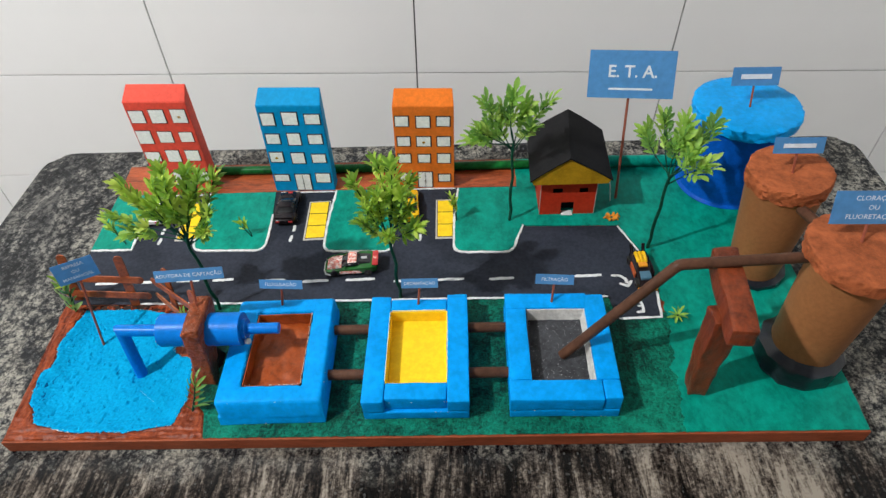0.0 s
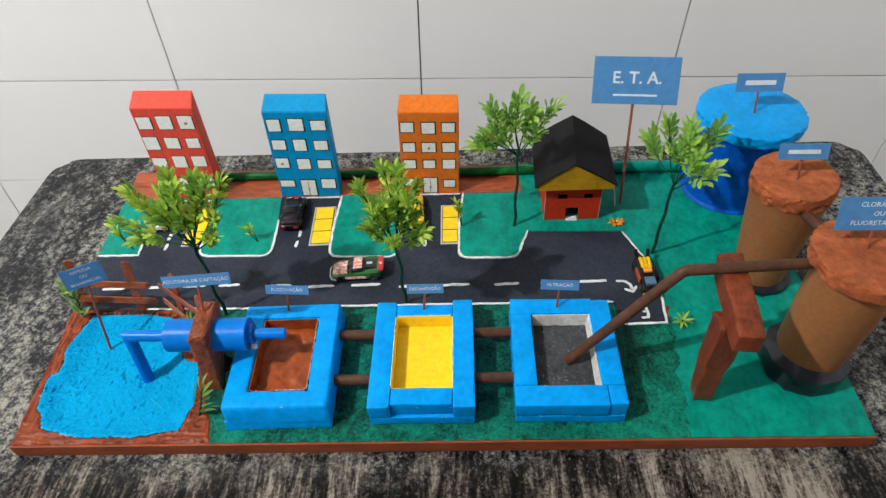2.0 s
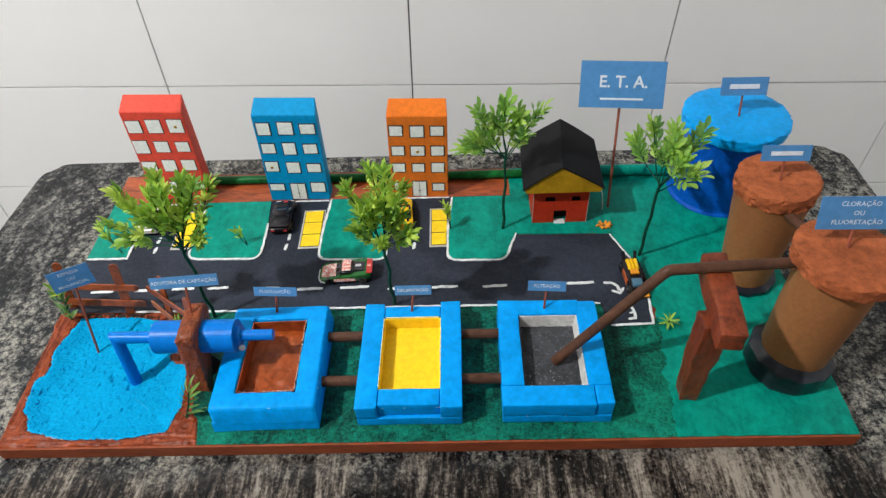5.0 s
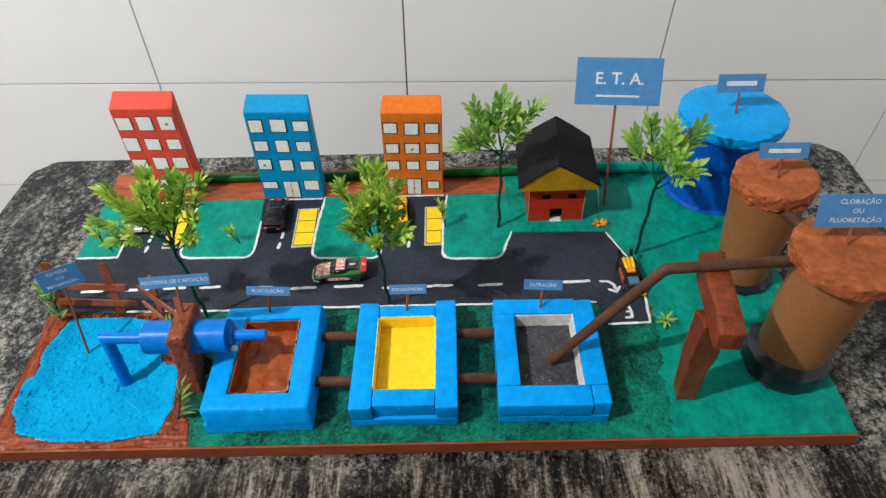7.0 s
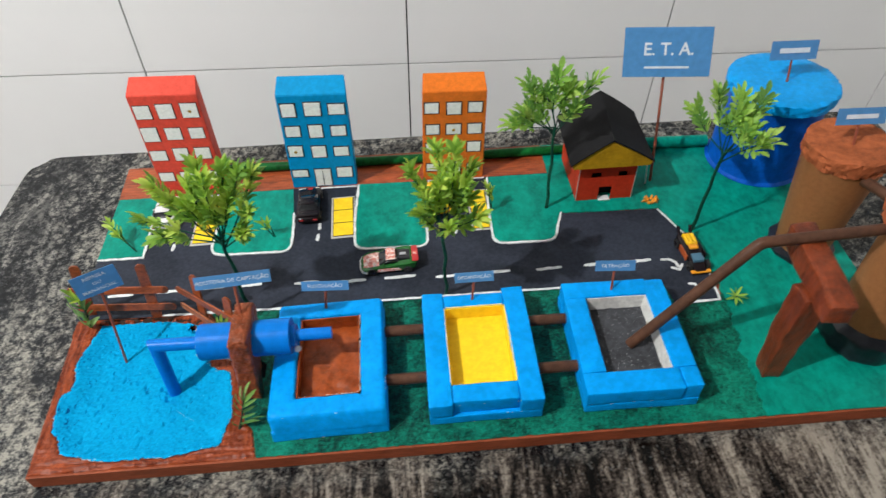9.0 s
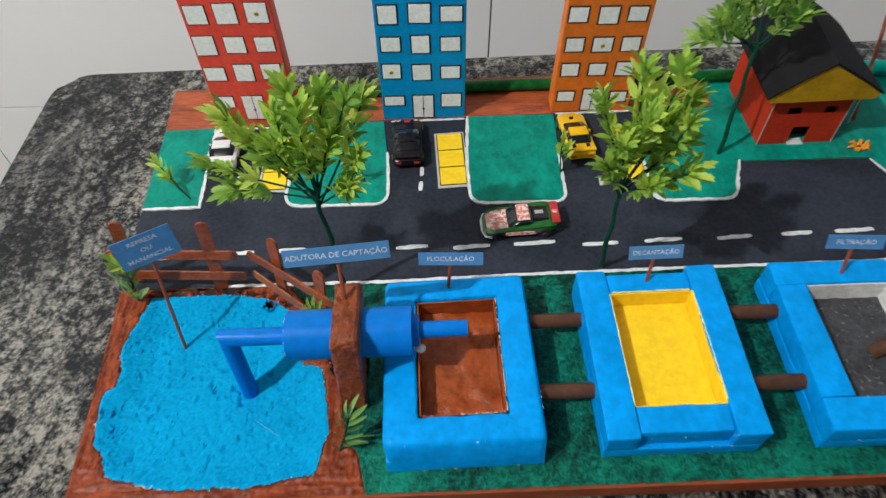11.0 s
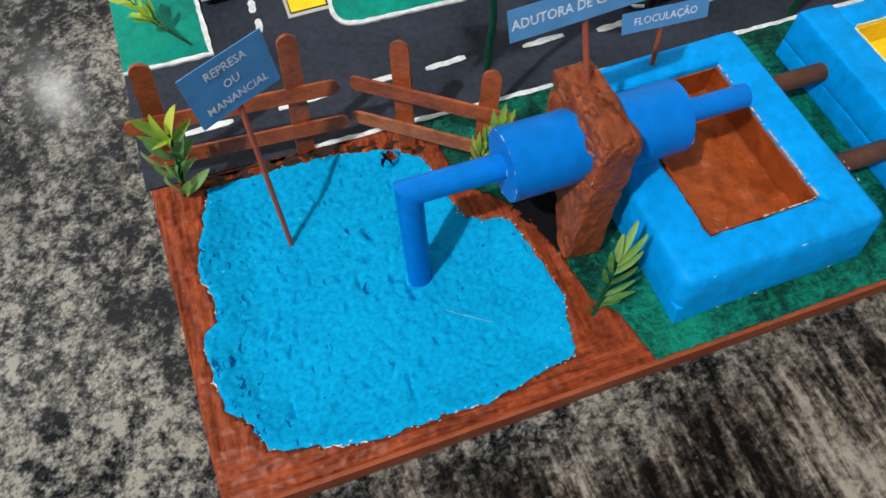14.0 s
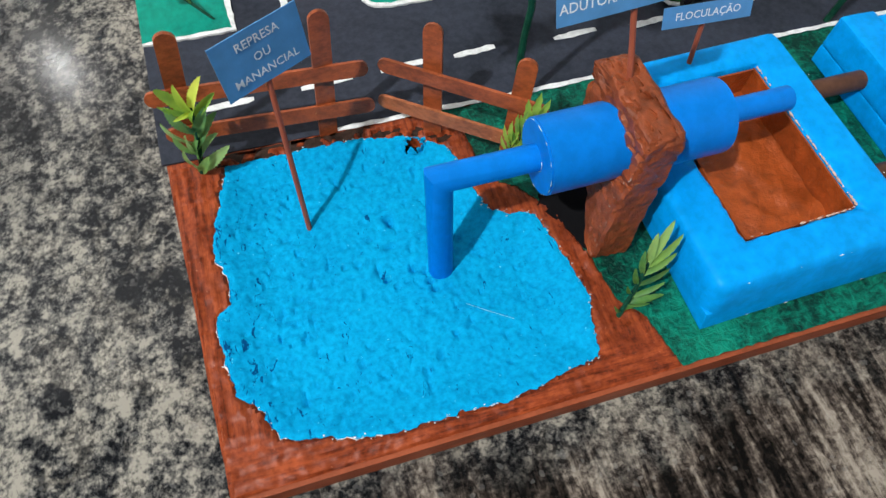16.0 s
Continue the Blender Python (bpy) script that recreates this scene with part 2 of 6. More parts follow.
def soil_material():
    """Brushed terracotta over rough foam: strokes follow the front edge there and the side elsewhere."""
    m, t, sh, ns, ln = nodes_of("terracotta_brushed_foam")
    g = ns.new("ShaderNodeNewGeometry")
    sep = ns.new("ShaderNodeSeparateXYZ")
    ln.new(g.outputs["Position"], sep.inputs[0])
    drift = noise_tex(t, place(t), 60, 5, 0.7)
    shifted = ns.new("ShaderNodeMath")
    shifted.operation = "MULTIPLY_ADD"
    ln.new(drift, shifted.inputs[0])
    shifted.inputs[1].default_value = 0.03
    ln.new(sep.outputs["Y"], shifted.inputs[2])
    span = ns.new("ShaderNodeMapRange")
    span.inputs[1].default_value, span.inputs[2].default_value = 0.026, 0.040
    ln.new(shifted.outputs[0], span.inputs[0])
    a = noise_tex(t, place(t, (0.09, 1.0, 0.6)), 400, 4, 0.65, 0.1)
    b = noise_tex(t, place(t, (1.0, 0.09, 0.6)), 400, 4, 0.65, 0.1)
    strokes = mix(t, span.outputs[0], a, b)
    lumps = noise_tex(t, place(t), 330, 6, 0.75, 0.2)
    grit = mix(t, 0.38, strokes, lumps)
    patch = noise_tex(t, place(t), 38, 6, 0.65, 0.3)
    col = ramp(t, grit, [(0.38, (0.080, 0.013, 0.004)), (0.475, (0.205, 0.036, 0.010)), (0.60, (0.330, 0.068, 0.020))])
    col = mix(t, 0.55, col, ramp(t, patch, [(0.36, (0.45, 0.40, 0.38)), (0.58, (1.2, 1.2, 1.2))]), "MULTIPLY")
    sp = ramp(t, noise_tex(t, place(t), 520, 3, 0.8), [(0.69, (0, 0, 0)), (0.72, (1, 1, 1))])
    col = mix(t, sp, col, (0.46, 0.20, 0.12))
    ln.new(col, sh.inputs["Base Color"])
    sh.inputs["Roughness"].default_value, sh.inputs["Specular IOR Level"].default_value = 0.44, 0.20
    bump(t, sh, grit, 0.35, 0.0008)
    return m


M = dict(
    granite=granite_material(), water=water_material(), leaf=leaf_material(), darkleaf=leaf_material("dark_plastic_leaf", (0.50, 0.68, 1.1)), deepleaf=leaf_material("deep_green_plastic_leaf", (0.20, 0.42, 0.75)), brightleaf=leaf_material("bright_plastic_leaf", (1.25, 1.18, 0.9)), softleaf=leaf_material("soft_green_plastic_leaf", (0.80, 0.92, 1.1)), greyleaf=leaf_material("grey_green_plastic_leaf", (0.55, 0.72, 1.5)),
    tile=tile_material(),
    grout=plain("grout", (0.10, 0.10, 0.10), 0.9),
    # unseen ceiling and walls: dark grey to hold down the fill light
    room=plain("room_paint", (0.22, 0.217, 0.213), 0.9),
    # unseen east wall: white, added as a reflector for fill from the right
    bounce_wall=plain("bounce_wall_paint", (0.84, 0.84, 0.83), 0.8),
    floor=plain("floor_tile", (0.45, 0.43, 0.40), 0.4),
    soil=soil_material(),
    strip=wood_like("terracotta_strip", (0.30, 0.062, 0.018), (0.5, 2.2, 1)),
    edge=paint("terracotta_edge", (0.27, 0.066, 0.028), 0.5, 0.75, 1.15, 30, 150, (0.6, 1, 2)),
    green=paint("teal_green_paint", (0.0005, 0.256, 0.188), 0.45, 0.68, 1.18, 34, 150, (1, 0.7, 1), relief=0.3, spec=0.12),
    turf=turf_material(),
    asphalt=paint("charcoal_card", (0.028, 0.033, 0.047), 0.55, 0.65, 1.3, 11, 240, relief=0.1, spec=0.10),
    white=paint("white_marking_paint", (0.72, 0.74, 0.74), 0.55, 0.8, 1.1, 60, 300, relief=0.3),
    yellow=paint("yellow_paint", (0.96, 0.64, 0.024), 0.42, 0.95, 1.03, 16, 150, relief=0.15),
    paleyellow=plain("pale_yellow_edge", (0.86, 0.80, 0.42), 0.6),
    stick_bare=paint("worn_lolly_stick", (0.34, 0.105, 0.042), 0.42, 0.62, 1.25, 60, 240, (1, 1, 1.6), 0.35, 0.0006, (0.58, 0.34, 0.18), 0.25, 0.66),
    padline=plain("grey_pad_line", (0.50, 0.48, 0.44), 0.7),
    blue=paint("sky_blue_paint", (0.0004, 0.315, 0.83), 0.42, 0.86, 1.06, 30, 130, relief=0.35, depth=0.0005, specks=(0.02, 0.40, 0.90), fleck=0.73, spec=0.08),
    pipeblue=paint("glossy_blue_paint", (0.0005, 0.172, 0.63), 0.32, 0.96, 1.04, 24, 120, relief=0.06, spec=0.16),
    drumblue=paint("deep_blue_paint", (0.002, 0.085, 0.46), 0.30, 0.75, 1.2, 14, 120, relief=0.12),
    lidblue=paint("bright_blue_lid_paint", (0.001, 0.33, 0.80), 0.36, 0.88, 1.1, 25, 130, relief=0.3, specks=(0.2, 0.5, 0.85), fleck=0.75),
    # mud: pale flecks in the colour also stand in for glossy highlights
    mud=paint("brown_tank_lining", (0.32, 0.064, 0.013), 0.32, 0.60, 1.22, 30, 170, (1, 1, 1), 0.6, 0.002, (0.50, 0.20, 0.10), 0.3, 0.72),
    gravel=paint("grey_filter_lining", (0.055, 0.057, 0.064), 0.6, 0.6, 1.3, 30, 260, relief=0.4, specks=(0.36, 0.36, 0.37), fleck=0.635),
    lining_dark=paint("dark_grey_lining", (0.03, 0.03, 0.033), 0.6),
    lining_white=paint("white_lining", (0.72, 0.72, 0.70), 0.6, 0.8, 1.08, 50, 220),
    pipe=paint("brown_pipe_paint", (0.085, 0.040, 0.025), 0.38, 0.8, 1.25, 40, 160, relief=0.1),
    block=paint("brown_rough_foam", (0.262, 0.060, 0.020), 0.32, 0.55, 1.25, 50, 230, (1, 1, 0.8), 0.8, 0.0016, (0.52, 0.30, 0.20), 0.34, 0.715),
    crumb=plain("pale_torn_paper", (0.50, 0.58, 0.62), 0.8),
    fibre=plain("pale_blue_fibre", (0.30, 0.62, 0.80), 0.6),
    bank=paint("dark_brown_torn_foam", (0.030, 0.016, 0.011), 0.6, 0.5, 1.6, 90, 300, relief=0.8, depth=0.001),
    # near-black, for the torn hole and the painted shade beneath the pump
    bare=plain("black_foam_and_pump_shade", (0.006, 0.006, 0.007), 0.9, 0.0, 0.05),
    flake=plain("pale_foam_flake", (0.62, 0.44, 0.36), 0.5),
    support=paint("rust_brown_foam", (0.200, 0.040, 0.013), 0.36, 0.45, 1.30, 40, 190, (1.6, 1.6, 0.6), 0.7, 0.0014, None, 0.3),
    stick=paint("brown_lolly_stick", (0.29, 0.068, 0.022), 0.36, 0.58, 1.30, 55, 260, (1, 1, 1.6), 0.35, 0.0006, (0.48, 0.22, 0.10), 0.28, 0.69),
    pick=plain("brown_toothpick", (0.27, 0.062, 0.030), 0.6),
    kraft=paint("kraft_cardboard", (0.300, 0.122, 0.046), 0.42, 0.94, 1.05, 9, 200, (1, 1, 1), 0.06, 0.0003),
    cap=paint("rust_rough_cap", (0.36, 0.098, 0.036), 0.7, 0.7, 1.25, 40, 170, relief=0.8, depth=0.002, specks=(0.55, 0.25, 0.14), fleck=0.72),
    black=paint("black_gloss_paint", (0.010, 0.012, 0.018), 0.30, 0.6, 1.7, 30, 120, (1, 1, 2.5), relief=0.35, spec=0.4),
    roof=paint("black_card", (0.010, 0.010, 0.011), 0.75, 0.75, 1.3, 20, 220, relief=0.2, spec=0.12),
    redhouse=paint("red_card", (0.50, 0.035, 0.012), 0.5, 0.9, 1.08, 20, 200, relief=0.1),
    ochre=paint("ochre_card", (0.45, 0.25, 0.010), 0.5, 0.8, 1.1, 30, 200, relief=0.1),
    tower_red=paint("red_tower_paint", (0.76, 0.082, 0.052), 0.46, 0.9, 1.06, 20, 170, relief=0.12),
    tower_blue=paint("blue_tower_paint", (0.001, 0.285, 0.60), 0.46, 0.9, 1.06, 20, 170, relief=0.12),
    tower_orange=paint("orange_tower_paint", (0.78, 0.185, 0.022), 0.46, 0.9, 1.06, 20, 170, relief=0.12),
    paper=paint("window_paper", (0.86, 0.88, 0.84), 0.7, 0.96, 1.03, 60, 300, relief=0.05),
    ink=plain("black_marker", (0.012, 0.014, 0.016), 0.6),
    tube=paint("green_tube", (0.006, 0.110, 0.022), 0.35, 0.3, 1.4, 9, 120, relief=0.1),
    wire=paint("dark_green_wire", (0.006, 0.055, 0.032), 0.5, 0.7, 1.3, 60, 300, relief=0.4),
    sign=plain("blue_sign_paper", (0.070, 0.245, 0.52), 0.45),
    letter=plain("white_print", (0.72, 0.76, 0.82), 0.6),
    orangeleaf=plain("orange_leaf", (0.75, 0.28, 0.02), 0.5),
    car_white=plain("white_car_paint", (0.75, 0.74, 0.73), 0.25), car_black=plain("black_car_paint", (0.012, 0.008, 0.010), 0.25, 0.0, 0.25),
    car_yellow=plain("yellow_car_paint", (0.85, 0.50, 0.01), 0.25), car_green=plain("green_car_paint", (0.012, 0.11, 0.018), 0.25),
    car_mottled=paint("red_and_white_print", (0.62, 0.21, 0.17), 0.3, 0.7, 1.3, 150, 300, specks=(0.80, 0.72, 0.66), fleck=0.50), car_pink=paint("pink_red_decal", (0.58, 0.17, 0.14), 0.3, 0.7, 1.3, 150, 300, specks=(0.75, 0.66, 0.60), fleck=0.56), car_red=plain("red_car_paint", (0.5, 0.03, 0.03), 0.3),
    car_orange=plain("orange_car_paint", (0.85, 0.33, 0.015), 0.3), flank=plain("dull_orange_car_paint", (0.42, 0.085, 0.022), 0.35), car_blue=plain("blue_grey_decal", (0.07, 0.17, 0.25), 0.3),
    glass=plain("dark_car_glass", (0.010, 0.011, 0.013), 0.08), rubber=plain("tyre_rubber", (0.012, 0.012, 0.012), 0.7),
    chrome=plain("chrome", (0.6, 0.6, 0.6), 0.2, 1.0), lampglass=plain("lamp_glass", (0.7, 0.7, 0.65), 0.15),
)


# ---------------------------------------------------------------- mesh helpers
def part(name, bm, material, parent=None, label="", smooth=False, m=None):
    me = bpy.data.meshes.new(name)
    bmesh.ops.recalc_face_normals(bm, faces=bm.faces[:])
    bm.to_mesh(me)
    bm.free()
    me.materials.append(M[material])
    if smooth:
        for p in me.polygons:
            p.use_smooth = True
        me.set_sharp_from_angle(angle=radians(38))
    ob = new(name, me)
    ob.parent = parent
    if m is not None:
        ob.matrix_basis = m
    if label:
        ob["label"] = label
    return ob


def thing(name, label, category, m=None, group="", kind=""):
    ob = new(name)
    ob.empty_display_size = 0.01
    if m is not None:
        ob.matrix_basis = m
    return tagged(ob, label, category, group, kind)


def box(x0, x1, y0, y1, z0, z1, bevel=0.0, bm=None, cuts=0, rough=0.0):
    bm = bm or bmesh.new()
    made = bmesh.ops.create_cube(bm, size=1)["verts"]
    for v in made:
        v.co = Vector(((x0 + x1) / 2 + v.co.x * (x1 - x0), (y0 + y1) / 2 + v.co.y * (y1 - y0), (z0 + z1) / 2 + v.co.z * (z1 - z0)))
    edges = list({e for v in made for e in v.link_edges})
    if bevel:
        bmesh.ops.bevel(bm, geom=edges, offset=bevel, segments=2, affect="EDGES", profile=0.6)
    if cuts:
        bmesh.ops.subdivide_edges(bm, edges=bm.edges[:], cuts=cuts, use_grid_fill=True)
    if rough:
        wobble(bm, rough)
    return bm


def wobble(bm, amp, freq=60.0, seed=0.0):
    for v in bm.verts:
        v.co += noise.noise_vector(v.co * freq + Vector((seed, 3.1 * seed, 0))) * amp


def frame_of(d):
    d = d.normalized()
    side = d.orthogonal().normalized()
    return side, d.cross(side)


def tube(points, radius, seg=16, bm=None, taper=1.0):
    """A closed pipe through the points."""
    bm = bm or bmesh.new()
    pts = [Vector(p) for p in points]
    side, up = frame_of(pts[1] - pts[0])
    rings = []
    for i, p in enumerate(pts):
        d = ((pts[min(i + 1, len(pts) - 1)] - p).normalized() + (p - pts[max(i - 1, 0)]).normalized()).normalized()
        side = (side - d * side.dot(d)).normalized()
        up = d.cross(side)
        r = radius * (1 + (taper - 1) * i / (len(pts) - 1))
        ring = [(side * math.cos(a) + up * math.sin(a)) * r for a in (2 * math.pi * k / seg for k in range(seg))]
        if 0 < i < len(pts) - 1:
            before, after = (pts[i] - pts[i - 1]).normalized(), (pts[i + 1] - pts[i]).normalized()
            if (after - before).length > 0.02:
                n = (after - before).normalized()
                ring = [v + n * v.dot(n) * (1 / max(before.dot(d), 0.5) - 1) for v in ring]
        rings.append([bm.verts.new(p + v) for v in ring])
    for a, b in zip(rings, rings[1:]):
        for k in range(seg):
            bm.faces.new((a[k], a[(k + 1) % seg], b[(k + 1) % seg], b[k]))
    bm.faces.new(rings[0][::-1])
    bm.faces.new(rings[-1])
    return bm


def lathe(profile, seg=48, bm=None, at=(0, 0)):
    """Rings of (radius, z) round a vertical axis, closed at both ends."""
    bm = bm or bmesh.new()
    rings = [[bm.verts.new((at[0] + r * math.cos(2 * math.pi * k / seg), at[1] + r * math.sin(2 * math.pi * k / seg), z)) for k in range(seg)] for r, z in profile]
    for a, b in zip(rings, rings[1:]):
        for k in range(seg):
            bm.faces.new((a[k], a[(k + 1) % seg], b[(k + 1) % seg], b[k]))
    bm.faces.new(rings[0][::-1])
    bm.faces.new(rings[-1])
    return bm


def prism(pts, z0, z1, bm=None, bevel=0.0):
    bm = bm or bmesh.new()
    low = [bm.verts.new((x, y, z0)) for x, y in pts]
    top = [bm.verts.new((x, y, z1)) for x, y in pts]
    n = len(pts)
    for k in range(n):
        bm.faces.new((low[k], low[(k + 1) % n], top[(k + 1) % n], top[k]))
    bm.faces.new(low[::-1])
    cap = bm.faces.new(top)
    if bevel:
        bmesh.ops.bevel(bm, geom=list(cap.edges), offset=bevel, segments=2, affect="EDGES")
    return bm


def rounded(pts, radius, steps=5):
    """Rounds the corners of a 2D outline; radius may be a list."""
    out, n = [], len(pts)
    for i in range(n):
        r = radius[i] if isinstance(radius, (list, tuple)) else radius
        p, a, b = Vector(pts[i]), Vector(pts[i - 1]), Vector(pts[(i + 1) % n])
        if r <= 0:
            out.append(tuple(p))
            continue
        u, v = (a - p).normalized(), (b - p).normalized()
        r = min(r, (a - p).length * 0.45, (b - p).length * 0.45)
        s, e = p + u * r, p + v * r
        for k in range(steps + 1):
            f = k / steps
            out.append(tuple(s * (1 - f) ** 2 + p * 2 * f * (1 - f) + e * f * f))
    return out


def stroke(pts, width, z0, z1, jitter=0.12, step=0.004, seed=0):
    """A hand-painted line: a thin raised ribbon of uneven width along 2D points."""
    rnd = random.Random(seed)
    dense = []
    for a, b in zip(pts, pts[1:]):
        a, b = Vector(a), Vector(b)
        n = max(1, int((b - a).length / step))
        dense += [a.lerp(b, k / n) for k in range(n)]
    dense.append(Vector(pts[-1]))
    left, right = [], []
    for i, p in enumerate(dense):
        d = (dense[min(i + 1, len(dense) - 1)] - dense[max(i - 1, 0)]).normalized()
        nrm = Vector((-d.y, d.x))
        end = 0.62 if i in (0, len(dense) - 1) else 1
        left.append(p + nrm * width * 0.5 * end * (1 + rnd.uniform(-jitter, jitter)))
        right.append(p - nrm * width * 0.5 * end * (1 + rnd.uniform(-jitter, jitter)))
    bm = bmesh.new()
    lv = [(bm.verts.new((*l, z0)), bm.verts.new((*l, z1))) for l in left]
    rv = [(bm.verts.new((*r, z0)), bm.verts.new((*r, z1))) for r in right]
    for i in range(len(lv) - 1):
        bm.faces.new((lv[i][1], lv[i + 1][1], rv[i + 1][1], rv[i][1]))
        bm.faces.new((lv[i][0], lv[i + 1][0], lv[i + 1][1], lv[i][1]))
        bm.faces.new((rv[i][0], rv[i + 1][0], rv[i + 1][1], rv[i][1]))
    for i in (0, -1):
        bm.faces.new((lv[i][0], lv[i][1], rv[i][1], rv[i][0]))
    return bm


def inside(x, y, poly):
    hit, j = False, len(poly) - 1
    for i in range(len(poly)):
        (xi, yi), (xj, yj) = poly[i], poly[j]
        if (yi > y) != (yj > y) and x < (xj - xi) * (y - yi) / (yj - yi) + xi:
            hit = not hit
        j = i
    return hit


def ragged(poly, amp, step, freq, seed):
    out = []
    for i in range(len(poly)):
        a, b = Vector(poly[i]), Vector(poly[(i + 1) % len(poly)])
        n = max(1, int((b - a).length / step))
        for k in range(n):
            p = a.lerp(b, k / n)
            w = noise.noise_vector(Vector((p.x * freq, p.y * freq, seed)))
            out.append((p.x + w.x * amp, p.y + w.y * amp))
    return out


def lettering(name, text, size, parent, m, material="letter"):
    cu = bpy.data.curves.new(name, "FONT")
    cu.body, cu.size, cu.align_x, cu.align_y, cu.extrude, cu.resolution_u = text, size, "CENTER", "CENTER", 0.00004, 2
    cu.space_line, cu.offset = 1.4, size * (0.018 if size > 0.01 else 0.004)
    tmp = new(name, cu)
    bpy.context.view_layer.update()
    me = bpy.data.meshes.new_from_object(tmp.evaluated_get(bpy.context.evaluated_depsgraph_get()))
    bpy.data.objects.remove(tmp)
    me.materials.clear()
    me.materials.append(M[material])
    ob = new(name, me)
    ob.parent, ob.matrix_basis = parent, m
    return ob


# ---------------------------------------------------------------- the room
GROUND = -0.018     # table top; the board's top is z = 0
FLOOR_Z = -0.775
TILE_W, TILE_H = 0.565, 0.292


def room():
    part("floor", box(-2.6, 2.6, -2.6, 1.3, FLOOR_Z - 0.05, FLOOR_Z), "floor")
    tagged(bpy.data.objects["floor"], "plain grey tiled kitchen floor", "floor", kind="structure")
    part("ceiling", box(-2.6, 2.6, -2.6, 1.3, 2.20, 2.25), "room")
    tagged(bpy.data.objects["ceiling"], "plain grey unseen ceiling, darkened to limit bounced light", "ceiling", kind="structure")
    # unseen walls: the east one bounces fill light, the others are dimmed
    for name, b in (("wall_west", (-2.66, -2.60, -2.6, 1.3)), ("wall_east", (2.10, 2.16, -2.6, 1.3)), ("wall_south", (-2.6, 2.6, -2.66, -2.60))):
        ob = part(name, box(*b, FLOOR_Z, 2.20), "bounce_wall" if name == "wall_east" else "room")
        tagged(ob, "plain unseen wall, tone set for bounced light", "wall", kind="structure")
    # the tiled wall stands a little out of level with the board
    wall = part("wall_north", box(-2.6, 2.099, 0.004, 0.12, -0.80, 2.30), "grout", m=pose(0, 0.99, 0, 0, 1.8, 0))
    tagged(wall, "wall of large glossy white tiles with dark joints", "wall", kind="structure")
    return wall


wall_north = room()


def table():
    t = thing("granite_table", "polished dark granite table with rounded corners and pale grey clouds", "table", pose(0.45, 0.06, FLOOR_Z, 0, 0, -0.6))
    x0, x1, y0, y1 = -0.624, 0.624, -0.47, 0.444
    top = GROUND - FLOOR_Z
    outline = rounded([(x0, y0), (x1, y0), (x1, y1), (x0, y1)], 0.047, 10)
    part("tabletop", prism(outline, top - 0.03, top, bevel=0.004), "granite", t, smooth=True)
    part("pedestal", box(-0.35, 0.35, -0.25, 0.22, 0.03, top - 0.03, 0.01), "granite", t)
    part("foot", box(-0.42, 0.42, -0.30, 0.27, 0.0, 0.03, 0.006), "granite", t)


table()

# ---------------------------------------------------------------- the board
BOARD = [(0.016, 0.0), (0.876, 0.0), (0.885, 0.424), (0.50, 0.441), (-0.009, 0.447)]
SHORE = [(0.038, 0.169), (0.027, 0.128), (0.0245, 0.114), (0.0305, 0.104), (0.0295, 0.089), (0.0225, 0.085), (0.0222, 0.075), (0.0255, 0.045), (0.0355, 0.034), (0.041, 0.0200), (0.072, 0.0112),
        (0.100, 0.0082), (0.120, 0.0100), (0.140, 0.0075), (0.172, 0.0130), (0.188, 0.0165), (0.1955, 0.044), (0.191, 0.080), (0.186, 0.096), (0.165, 0.1055), (0.155, 0.151), (0.137, 0.1625), (0.110, 0.168), (0.060, 0.1685)]
POND = [(x - 0.0014, y) for x, y in SHORE]


